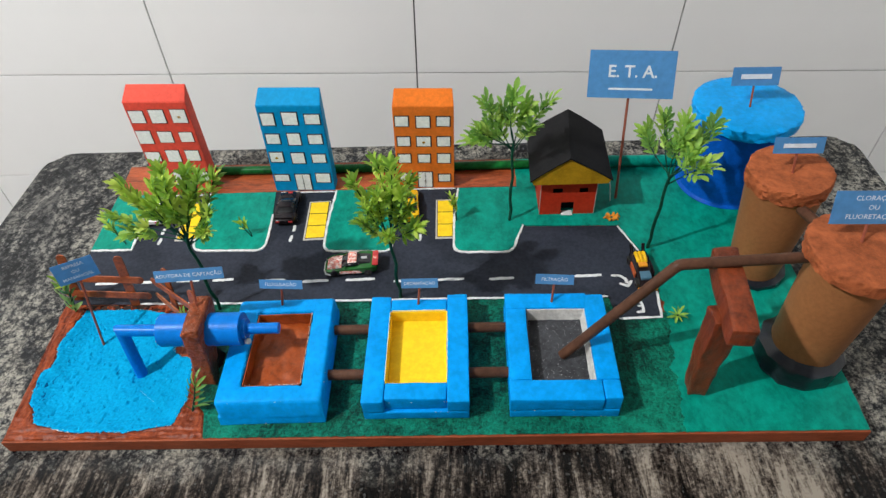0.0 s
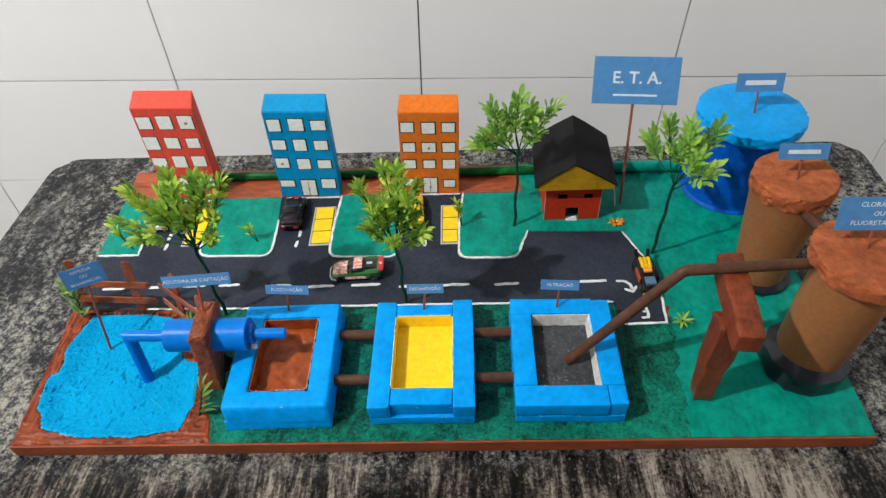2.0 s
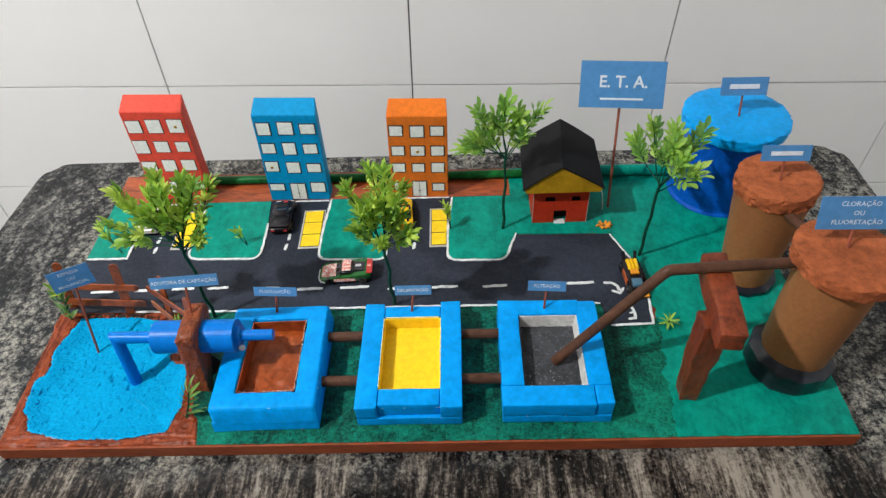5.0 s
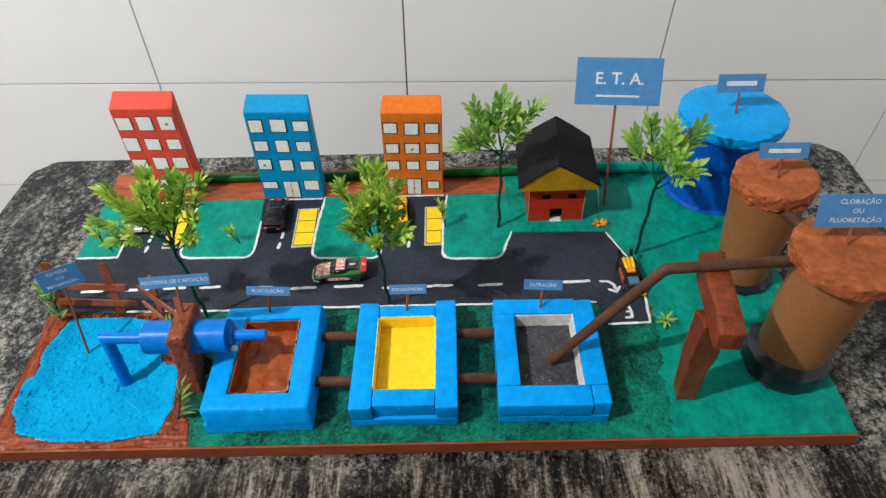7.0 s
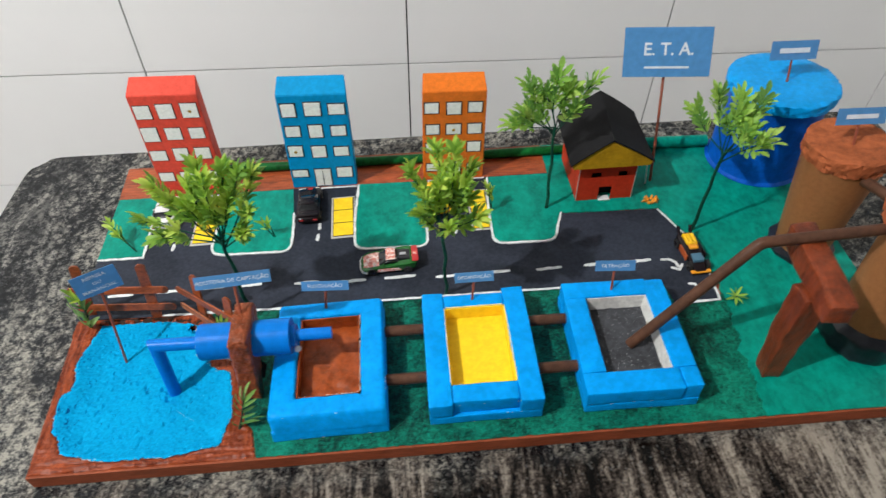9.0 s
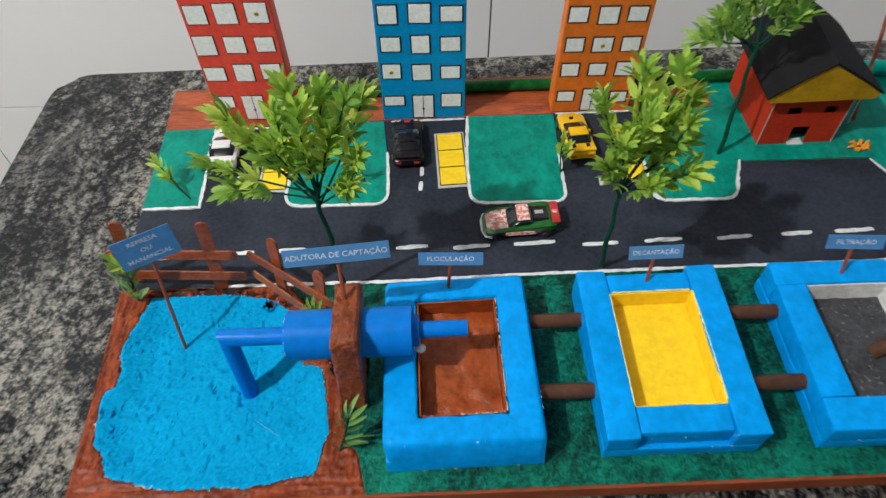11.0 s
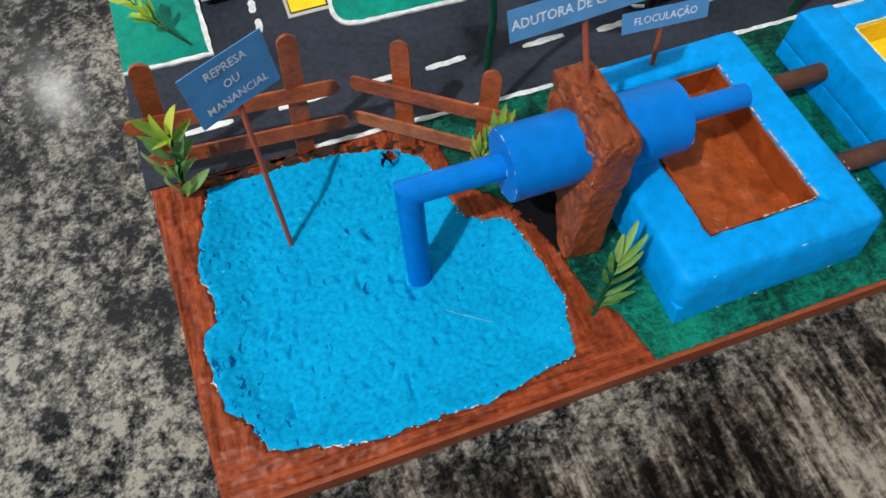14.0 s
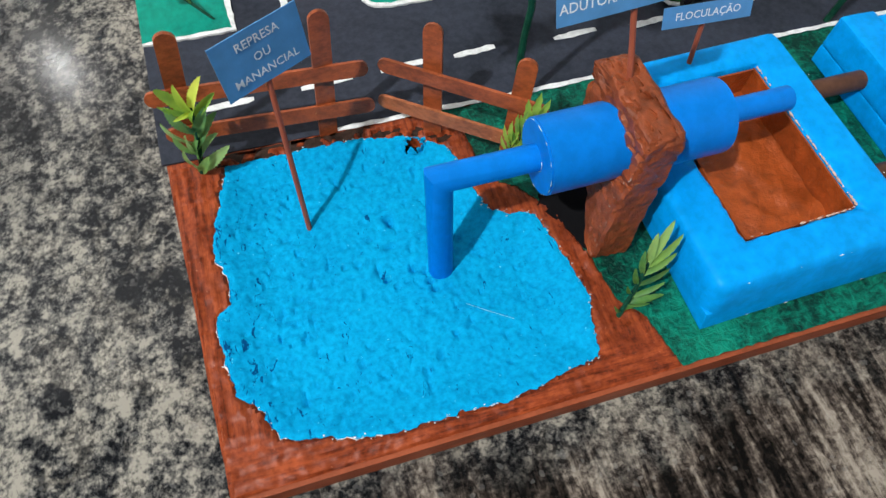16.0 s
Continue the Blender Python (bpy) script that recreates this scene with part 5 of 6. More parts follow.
def house():
    h = thing("toy_house", "small red card house with black gabled roof and ochre gable", "house", pose(0.589, 0.317, 0.0015))
    w, d, z = 0.0705, 0.088, 0.056
    t = 0.0012
    # front wall with a real door gap and window holes, built from strips
    win = [(0.0152, 0.0278), (0.0490, 0.0600)]
    zs0, zs1 = 0.0362, 0.0438
    bm = bmesh.new()
    for x0, x1, z0, z1 in ((0, 0.0275, 0, 0.0205), (0.0440, w, 0, 0.0205), (0, w, 0.0205, zs0), (0, win[0][0], zs0, zs1), (win[0][1], win[1][0], zs0, zs1), (win[1][1], w, zs0, zs1), (0, w, zs1, z)):
        box(x0, x1, 0, t, z0, z1, bm=bm)
    part("front_wall", bm, "redhouse", h)
    part("side_wall", box(0, t, t, d - t, 0, z), "redhouse", h)
    part("side_wall", box(w - t, w, t, d - t, 0, z), "redhouse", h)
    part("rear_wall", box(0, w, d - t, d, 0, z), "redhouse", h)
    part("dark_inside", box(0.004, w - 0.004, 0.012, 0.014, 0.0, z - 0.004), "roof", h)
    part("door_step", box(0.0285, 0.0430, -0.003, 0.006, 0.0, 0.0012, 0.0003), "white", h, "white paper doorstep")
    cx, ez, az = 0.0348, 0.0655, 0.098
    hw = 0.0495
    # ochre gable
    bm = bmesh.new()
    pts = [(-hw + 0.003, 0.0585), (hw - 0.003, 0.0585), (hw, ez), (-0.0045, az - 0.0015), (-hw, ez)]
    lo = [bm.verts.new((cx + x, -0.0095, zz)) for x, zz in pts]
    hi = [bm.verts.new((cx + x, -0.0075, zz)) for x, zz in pts]
    bm.faces.new(lo), bm.faces.new(hi[::-1])
    for k in range(5):
        bm.faces.new((lo[k], lo[(k + 1) % 5], hi[(k + 1) % 5], hi[k]))
    part("gable", bm, "ochre", h, "ochre yellow card gable")
    part("eave_board", box(cx - hw + 0.004, cx + hw - 0.004, -0.0075, 0.0, 0.0575, 0.0590), "ochre", h)
    for sgn in (-1, 1):
        bm = bmesh.new()
        n = 6
        a, b = [], []
        for j in range(n + 1):
            f = j / n
            x = sgn * (hw + 0.0015) * f
            zz = az + (ez - 0.002 - az) * f + 0.0012 * math.sin(f * math.pi)
            a.append((x, zz, f))
        skew = {-0.011: (-0.0045, 0.0), 0.03: (-0.0005, 0.0017), 0.095: (0.0060, 0.0042)}
        top = [[bm.verts.new((cx + x + r * (1 - f) + e * f, yy, zz + 0.0018)) for x, zz, f in a] for yy, (r, e) in skew.items()]
        low = [[bm.verts.new((cx + x + r * (1 - f) + e * f, yy, zz)) for x, zz, f in a] for yy, (r, e) in skew.items()]
        for g, fl in ((top, 1), (low, -1)):
            for r0, r1 in zip(g, g[1:]):
                for k in range(n):
                    bm.faces.new((r0[k], r0[k + 1], r1[k + 1], r1[k]))
        for k in range(n):
            bm.faces.new((top[0][k], top[0][k + 1], low[0][k + 1], low[0][k]))
            bm.faces.new((top[-1][k], top[-1][k + 1], low[-1][k + 1], low[-1][k]))
        for r in range(2):
            bm.faces.new((top[r][n], top[r + 1][n], low[r + 1][n], low[r][n]))
            bm.faces.new((top[r][0], top[r + 1][0], low[r + 1][0], low[r][0]))
        part("roof_slope", bm, "roof", h, smooth=True)
    for x in (-0.0005, w + 0.0005):
        part("wall_edge", box(x - 0.0003, x + 0.0003, -0.0004, 0.0003, 0.0, z), "padline", h, "thin bare card edge")
    part("corner_post", tube([(w + 0.027, 0.024, 0.0), (w + 0.022, 0.02, 0.03), (w + 0.014, 0.014, 0.058)], 0.0008, 6), "white", h, "thin white prop")


house()


# ---------------------------------------------------------------- plants
def leaf_mesh(blades, slim=1.0, teeth=0.0, rows_of=0, material="leaf"):
    """A moulded plastic leaf: blades of (turn, size, lift, place along the stalk)."""
    bm = bmesh.new()
    prof = [(0.0, 0.03), (0.15, 0.08), (0.28, 0.125), (0.40, 0.150), (0.52, 0.175), (0.63, 0.172), (0.74, 0.155), (0.84, 0.120), (0.93, 0.070), (1.0, 0.012)]
    if rows_of:
        prof = [(x, 0.17 * math.sin(math.pi * min(1, x * 0.92 + 0.08)) ** 0.6 + 0.004) for x in (k / rows_of for k in range(rows_of + 1))]
    for turn, size, lift, start in blades:
        m = pose(start, 0, 0, 0, -lift * 90, turn) @ Matrix.Scale(size, 4)
        rows = []
        for i, (x, hw) in enumerate(prof):
            hw *= slim * (1 + teeth * (1 if i % 2 else -1))
            zc = 0.10 * math.sin(x * 2.2) - 0.10 * x * x
            rows.append([bm.verts.new(m @ Vector((x, y, zc + dz))) for y, dz in ((-hw, 0.3 * hw), (0, -0.02), (hw, 0.3 * hw))])
        for a, b in zip(rows, rows[1:]):
            bm.faces.new((a[0], a[1], b[1], b[0]))
            bm.faces.new((a[1], a[2], b[2], b[1]))
    me = bpy.data.meshes.new("leaf")
    bm.to_mesh(me)
    bm.free()
    me.materials.append(M[material])
    for p in me.polygons:
        p.use_smooth = True
    return me


LEAF = leaf_mesh(((0, 1.0, 0.0, 0), (30, 0.86, 0.14, 0.02), (-29, 0.82, -0.10, 0.02), (54, 0.50, -0.10, 0)), 0.76, 0.14)
BLADE = leaf_mesh(((0, 1.0, 0.0, 0),), 0.8, 0.12)
FROND = leaf_mesh(((0, 0.50, 0.0, 0.50), (13, 0.48, 0.06, 0.44), (-14, 0.50, -0.06, 0.41), (17, 0.46, 0.12, 0.26), (-18, 0.46, -0.10, 0.22), (22, 0.40, 0.16, 0.06), (-24, 0.38, -0.12, 0.03)), 0.48, 0.18)
SERRATED = leaf_mesh(((0, 1.0, 0.0, 0),), 0.64, 0.16, 20)
SPRAY = leaf_mesh(((0, 0.62, 0.0, 0.40), (34, 0.55, 0.10, 0.24), (-36, 0.55, -0.08, 0.20), (40, 0.48, -0.06, 0.04), (-42, 0.46, 0.12, 0.0)), 1.0, 0.16, material="softleaf")
BROAD = leaf_mesh(((0, 1.0, 0.0, 0),), 0.60, 0.10, 22, "brightleaf")
BROAD_GREY = leaf_mesh(((0, 1.0, 0.0, 0),), 0.70, 0.12, 22, "greyleaf")
POINTED = leaf_mesh(((0, 1.0, 0.0, 0),), 0.52, 0.06, 14, "darkleaf")
POINTED_GREY = leaf_mesh(((0, 1.0, 0.0, 0),), 0.46, 0.06, 14, "deepleaf")
rnd_plant = random.Random(11)


def leaf(parent, at, direction, length, mesh, up=(0, 0, 1)):
    d = Vector(direction).normalized()
    u = Vector(up) + Vector((rnd_plant.uniform(-0.5, 0.5), rnd_plant.uniform(-0.5, 0.5), 0.2))
    z = u - d * u.dot(d)
    if z.length < 0.05:
        z = d.orthogonal()
    z.normalize()
    m = Matrix((d, z.cross(d), z)).transposed().to_4x4()
    m.translation = at
    ob = new("leaf", mesh)
    ob.parent = parent
    ob.matrix_basis = m @ Matrix.Diagonal((length, length * rnd_plant.uniform(0.85, 1.15), length, 1))


def sprig(parent, start, end, pairs, length, thick=0.0009, curve=0.006, mesh=None):
    a, b = Vector(start), Vector(end)
    mid = (a + b) / 2 + Vector((rnd_plant.uniform(-1, 1) * curve, rnd_plant.uniform(-1, 1) * curve, -curve * 0.5))
    path = [a.lerp(mid, f).lerp(mid.lerp(b, f), f) for f in (0, 0.25, 0.5, 0.75, 1)]
    part("branch", tube(path, thick, 7, taper=0.6), "wire", parent)
    d = (b - mid).normalized()
    side, up = frame_of(d)
    for k in range(pairs):
        f = 0.50 + 0.5 * (k + 0.5) / pairs
        p = a.lerp(mid, f).lerp(mid.lerp(b, f), f)
        ang = rnd_plant.uniform(0, 6.28)
        for s in (0, math.pi):
            out = side * math.cos(ang + s) + up * math.sin(ang + s)
            leaf(parent, p, d * 0.95 + out * rnd_plant.uniform(0.45, 0.85) + Vector((0, 0, 0.12)), length * rnd_plant.uniform(0.75, 1.1), mesh or LEAF)
    for s in range(3):
        ang = 2.09 * s + rnd_plant.uniform(0, 1)
        leaf(parent, b, d + (side * math.cos(ang) + up * math.sin(ang)) * 0.45, length * rnd_plant.uniform(0.8, 1.15), mesh or LEAF)


def tree(label, foot, fork, tips, pairs, length, bend=0.004, mesh=None, reach=1.0):
    base = Vector(foot)
    t = thing("model_tree", label, "tree", pose(*base), "model trees")
    f = Vector(fork) - base
    pts = [Vector((0, 0, -0.001))] + [f * k / 7 + Vector((math.sin(k * 1.9) * bend * 0.35, math.cos(k * 1.4) * bend * 0.35, 0)) for k in range(1, 7)] + [f]
    part("trunk", tube(pts, 0.0021, 9, taper=0.8), "wire", t, "twisted dark green wire trunk", smooth=True)
    for i, tip in enumerate(tips):
        q = f + (Vector(tip) - base - f) * reach
        start = f + Vector((0, 0, -0.012 * (i % 3) / 2))
        sprig(t, start, q, pairs, length, mesh=mesh)
    return t


tree("artificial tree with dense yellow-green leaves beside the road", (0.198, 0.167, 0.0012), (0.198, 0.166, 0.122),
     [(0.127, 0.174, 0.145), (0.139, 0.168, 0.127), (0.151, 0.173, 0.188), (0.160, 0.168, 0.174), (0.177, 0.166, 0.166), (0.191, 0.187, 0.197), (0.199, 0.168, 0.192), (0.211, 0.196, 0.184), (0.237, 0.200, 0.175), (0.228, 0.184, 0.188), (0.232, 0.168, 0.152), (0.224, 0.160, 0.132), (0.196, 0.166, 0.156), (0.214, 0.174, 0.168), (0.182, 0.176, 0.182)], 4, 0.0185, reach=0.92)
tree("artificial tree with upright yellow-green leaves by the basins", (0.412, 0.179, 0.0012), (0.411, 0.174, 0.106),
     [(0.384, 0.167, 0.184), (0.397, 0.149, 0.165), (0.408, 0.179, 0.197), (0.423, 0.161, 0.207), (0.431, 0.149, 0.181), (0.437, 0.171, 0.181), (0.434, 0.157, 0.157), (0.441, 0.148, 0.142), (0.391, 0.154, 0.143), (0.415, 0.141, 0.139), (0.421, 0.184, 0.171), (0.408, 0.154, 0.179), (0.427, 0.167, 0.165), (0.403, 0.165, 0.160)], 4, 0.0195)
tree("artificial tree with loose leaf tufts on the lawn by the house", (0.549, 0.307, 0.0024), (0.551, 0.319, 0.116),
     [(0.508, 0.318, 0.122), (0.512, 0.312, 0.138), (0.521, 0.325, 0.163), (0.548, 0.322, 0.172), (0.585, 0.318, 0.168), (0.568, 0.310, 0.141), (0.542, 0.335, 0.147), (0.562, 0.325, 0.154), (0.524, 0.322, 0.136)], 3, 0.0255, mesh=SPRAY)
tree("artificial tree with sparse pale leaf tufts and leaning trunk", (0.7165, 0.2515, 0.0015), (0.718, 0.244, 0.122),
     [(0.696, 0.283, 0.146), (0.708, 0.270, 0.172), (0.728, 0.264, 0.170), (0.768, 0.286, 0.150), (0.722, 0.250, 0.160), (0.742, 0.226, 0.145), (0.730, 0.235, 0.150), (0.744, 0.262, 0.150)], 3, 0.0245, mesh=SPRAY)


def plant(label, foot, tips, pairs, length, category="plant"):
    t = thing("small_plant", label, category, pose(*foot), "small artificial plants")
    for tip in tips:
        sprig(t, (0, 0, -0.0008), tuple(Vector(tip) - Vector(foot)), pairs, length, 0.0008, 0.002, BLADE)


def blade_plant(label, foot, top, blades, category="plant"):
    """A small plant with one stem and single leaves: blades of (place along the stem, tip, mesh)."""
    t = thing("small_plant", label, category, pose(*foot), "small artificial plants")
    stem = Vector(top) - Vector(foot)
    part("branch", tube([(0, 0, -0.0008), tuple(stem * 0.5 + Vector((0.001, 0, 0))), tuple(stem)], 0.0013, 8, taper=0.6), "wire", t)
    for f, tip, mesh in blades:
        d = Vector(tip) - Vector(foot) - stem * f
        leaf(t, stem * f, d, d.length, mesh, (rnd_plant.uniform(-1.1, 0.1), rnd_plant.uniform(-1.2, -0.2), 0.5))


def star_tuft(label, foot):
    """Narrow leaves spreading flat from one point."""
    t = thing("small_plant", label, "plant", pose(*foot), "small artificial plants")
    part("branch", tube([(0, 0, -0.0008), (0, 0, 0.003), (0.0004, 0, 0.006)], 0.0012, 8, taper=0.7), "wire", t)
    for k in range(9):
        ang, long = 2 * math.pi * k / 9 + rnd_plant.uniform(-0.2, 0.2), rnd_plant.uniform(0.011, 0.0165)
        leaf(t, (0, 0, 0.004), (math.cos(ang), math.sin(ang), rnd_plant.uniform(0.0, 0.5)), long, SERRATED)


def frond_plant(label, foot, fronds, category="plant"):
    """A small plant of feathered sprigs: fronds of (tip, share of bare stalk)."""
    t = thing("small_plant", label, category, pose(*foot), "small artificial plants")
    for tip, bare in fronds:
        d = Vector(tip) - Vector(foot)
        part("branch", tube([(0, 0, -0.0008), tuple(d * 0.35), tuple(d * 0.8)], 0.0007, 7, taper=0.5), "wire", t)
        leaf(t, d * bare, d, d.length * (1 - bare), FROND, (-0.55, -0.75, 0.4))


blade_plant("small artificial plant with toothed yellow-green top leaves and grey-green lower leaves", (0.0235, 0.1672, 0.0), (0.0345, 0.1660, 0.052),
            [(0.95, (0.0440, 0.1640, 0.0715), BROAD), (0.88, (0.0240, 0.1630, 0.0705), BROAD), (0.92, (0.0315, 0.1650, 0.0685), BROAD), (0.85, (0.0468, 0.1650, 0.0595), BROAD), (0.95, (0.0262, 0.1590, 0.0530), BROAD),
             (0.88, (0.0213, 0.1650, 0.0575), BROAD), (0.45, (0.0437, 0.1660, 0.0460), BROAD_GREY), (0.10, (0.0437, 0.1625, 0.0245), BROAD_GREY), (0.50, (0.0183, 0.1650, 0.0465), BROAD_GREY),
             (0.12, (0.0222, 0.1630, 0.0270), BROAD_GREY), (0.30, (0.0315, 0.1600, 0.0360), BROAD_GREY), (0.40, (0.0270, 0.1610, 0.0400), BROAD_GREY), (0.05, (0.0325, 0.1610, 0.0215), BROAD_GREY), (0.62, (0.0410, 0.1630, 0.0540), BROAD_GREY), (0.66, (0.0235, 0.1640, 0.0560), BROAD_GREY),
             (0.25, (0.0405, 0.1640, 0.0340), BROAD_GREY), (0.35, (0.0205, 0.1650, 0.0360), BROAD_GREY), (0.78, (0.0360, 0.1600, 0.0560), BROAD), (0.70, (0.0300, 0.1590, 0.0500), BROAD_GREY)])
blade_plant("small grey-green artificial plant with long pointed leaves beside the pump stand", (0.2035, 0.0315, 0.0), (0.2140, 0.0420, 0.0330),
            [(1.0, (0.2235, 0.0500, 0.0520), POINTED), (0.95, (0.2150, 0.0470, 0.0500), POINTED), (0.92, (0.2280, 0.0455, 0.0450), POINTED), (0.80, (0.2090, 0.0430, 0.0440), POINTED_GREY), (0.78, (0.2270, 0.0420, 0.0350), POINTED),
             (0.62, (0.2060, 0.0400, 0.0350), POINTED_GREY), (0.60, (0.2240, 0.0380, 0.0290), POINTED_GREY), (0.45, (0.2030, 0.0360, 0.0260), POINTED_GREY), (0.40, (0.2230, 0.0350, 0.0210), POINTED_GREY),
             (0.15, (0.2250, 0.0330, 0.0110), POINTED_GREY), (0.10, (0.1990, 0.0330, 0.0130), POINTED_GREY), (0.12, (0.2290, 0.0390, 0.0080), POINTED_GREY), (0.25, (0.2140, 0.0290, 0.0160), POINTED_GREY)])
plant("artificial sprig leaning over the small lawn", (0.045, 0.279, 0.0024), [(0.018, 0.302, 0.026), (0.026, 0.292, 0.016)], 3, 0.014)
plant("tiny yellow artificial sprig standing on a lawn island", (0.210, 0.288, 0.0024), [(0.206, 0.290, 0.022), (0.199, 0.292, 0.019)], 2, 0.012)
plant("tiny green artificial sprig beside the yellow toy car", (0.3955, 0.292, 0.0024), [(0.394, 0.296, 0.034), (0.399, 0.293, 0.026)], 3, 0.014)
plant("tiny green artificial sprig at a lawn corner", (0.479, 0.309, 0.0024), [(0.474, 0.312, 0.036), (0.478, 0.309, 0.030)], 3, 0.014)
star_tuft("star-shaped yellow-green artificial tuft on the lawn", (0.7255, 0.1400, 0.0015))
frond_plant("small yellow-green artificial plant behind the pump", (0.1795, 0.1210, 0.0), [((0.1885, 0.1220, 0.0630), 0.35), ((0.1815, 0.1190, 0.0560), 0.35), ((0.1760, 0.1215, 0.0480), 0.30), ((0.1900, 0.1200, 0.0500), 0.40)])


def scrap():
    bm = bmesh.new()
    rnd = random.Random(4)
    for k in range(7):
        tube([(0.004 * math.cos(k), 0.003 * math.sin(k), 0.001), (0.008 * math.cos(k * 1.1), 0.006 * math.sin(k * 1.1), 0.004 + rnd.uniform(0, 0.002)), (0.011 * math.cos(k * 1.1), 0.007 * math.sin(k * 1.1), 0.002)], 0.0024, 6, bm, 0.3)
    ob = part("dry_leaf", bm, "orangeleaf", m=pose(0.682, 0.306, 0.0012))
    tagged(ob, "small curled orange leaf lying beside the house", "leaf")


scrap()


# ---------------------------------------------------------------- toy cars
def shell(stations, bm=None):
    """Lofts a car body: stations of (x, half width, bottom z, shoulder z, top z, top half width)."""
    bm = bm or bmesh.new()
    rings = []
    for x, hw, z0, zs, zt, tw in stations:
        half = [(hw * 0.90, z0), (hw, z0 + (zs - z0) * 0.45), (hw * 0.98, zs), (tw, zt - 0.0003), (tw * 0.5, zt)]
        rings.append([bm.verts.new((x, y, z)) for y, z in half] + [bm.verts.new((x, -y, z)) for y, z in half[::-1]])
    n = len(rings[0])
    for a, b in zip(rings, rings[1:]):
        for k in range(n):
            bm.faces.new((a[k], a[(k + 1) % n], b[(k + 1) % n], b[k]))
    bm.faces.new(rings[0][::-1]), bm.faces.new(rings[-1])
    return bm


def car(label, at, turn, body, roof, length=0.066, width=0.0145, hood="", extra=()):
    c = thing("toy_car", label, "toy car", pose(*at, 0, 0, turn), "die-cast toy cars")
    k = length / 0.066
    s = [(-0.033, 0.0125, 0.006, 0.0105, 0.0115, 0.0115), (-0.031, 0.0138, 0.004, 0.0115, 0.0128, 0.0125), (-0.022, 0.0148, 0.0035, 0.0125, 0.0138, 0.0130), (-0.008, 0.0146, 0.0035, 0.0122, 0.0136, 0.0128),
         (0.008, 0.0144, 0.0035, 0.0115, 0.0128, 0.0125), (0.022, 0.0146, 0.0035, 0.0102, 0.0113, 0.0122), (0.030, 0.0132, 0.004, 0.0082, 0.0090, 0.0112), (0.033, 0.0112, 0.005, 0.0070, 0.0076, 0.0095)]
    s = [(x * k, hw * width / 0.0145, a, b, d, tw * width / 0.0145) for x, hw, a, b, d, tw in s]
    b = part("body", shell(s), body, c, smooth=True)
    g = [(-0.020, 0.0115, 0.0125, 0.0135, 0.0142, 0.0100), (-0.013, 0.0122, 0.0120, 0.0165, 0.0185, 0.0092), (-0.002, 0.0122, 0.0118, 0.0170, 0.0190, 0.0090), (0.006, 0.0118, 0.0112, 0.0140, 0.0160, 0.0090), (0.013, 0.0108, 0.0105, 0.0118, 0.0124, 0.0092)]
    g = [(x * k, hw * width / 0.0145, a, bb, d, tw * width / 0.0145) for x, hw, a, bb, d, tw in g]
    part("glasshouse", shell(g), "glass", c, "dark windows", smooth=True)
    part("roof_panel", box(-0.0135 * k, -0.0015 * k, -0.0088, 0.0088, 0.0180, 0.0196, 0.0007), roof, c, smooth=True)
    for sy in (-1, 1):
        part("pillar", box(-0.0075 * k, -0.0060 * k, sy * 0.0108 - 0.0012, sy * 0.0108 + 0.0012, 0.0125, 0.0190, 0.0003), roof, c)
        part("headlight", box(0.0285 * k, 0.0312 * k, sy * 0.0085 - 0.0022, sy * 0.0085 + 0.0022, 0.0070, 0.0090, 0.0005), "lampglass", c)
        part("tail_light", box(-0.0335 * k, -0.0325 * k, sy * 0.0085 - 0.0024, sy * 0.0085 + 0.0024, 0.0080, 0.0102, 0.0002), "car_red", c)
        for x in (-0.0205 * k, 0.0205 * k):
            w = part("wheel", tube([(x, sy * (width - 0.0028), 0.0052), (x, sy * (width + 0.0006), 0.0052)], 0.0052, 20), "rubber", c, "black tyre", smooth=True)
            part("rim", tube([(x, sy * (width + 0.0004), 0.0052), (x, sy * (width + 0.0011), 0.0052)], 0.0032, 14), "chrome", w, "bright rim", smooth=True)
    part("spoiler", box(-0.0325 * k, -0.0275 * k, -0.0125, 0.0125, 0.0150, 0.0160, 0.0004), body, c)
    for sy in (-1, 1):
        part("spoiler_strut", box(-0.0305 * k, -0.0290 * k, sy * 0.008 - 0.0006, sy * 0.008 + 0.0006, 0.0120, 0.0152), body, c)
    if hood:
        part("bonnet_decal", box(0.012 * k, 0.0275 * k, -0.0085, 0.0085, 0.0101, 0.0121, 0.0006), hood, c)
    for name, bb, mat_name in extra:
        part(name, box(*bb, 0.0005), mat_name, c)
    return c


Z = 0.0017


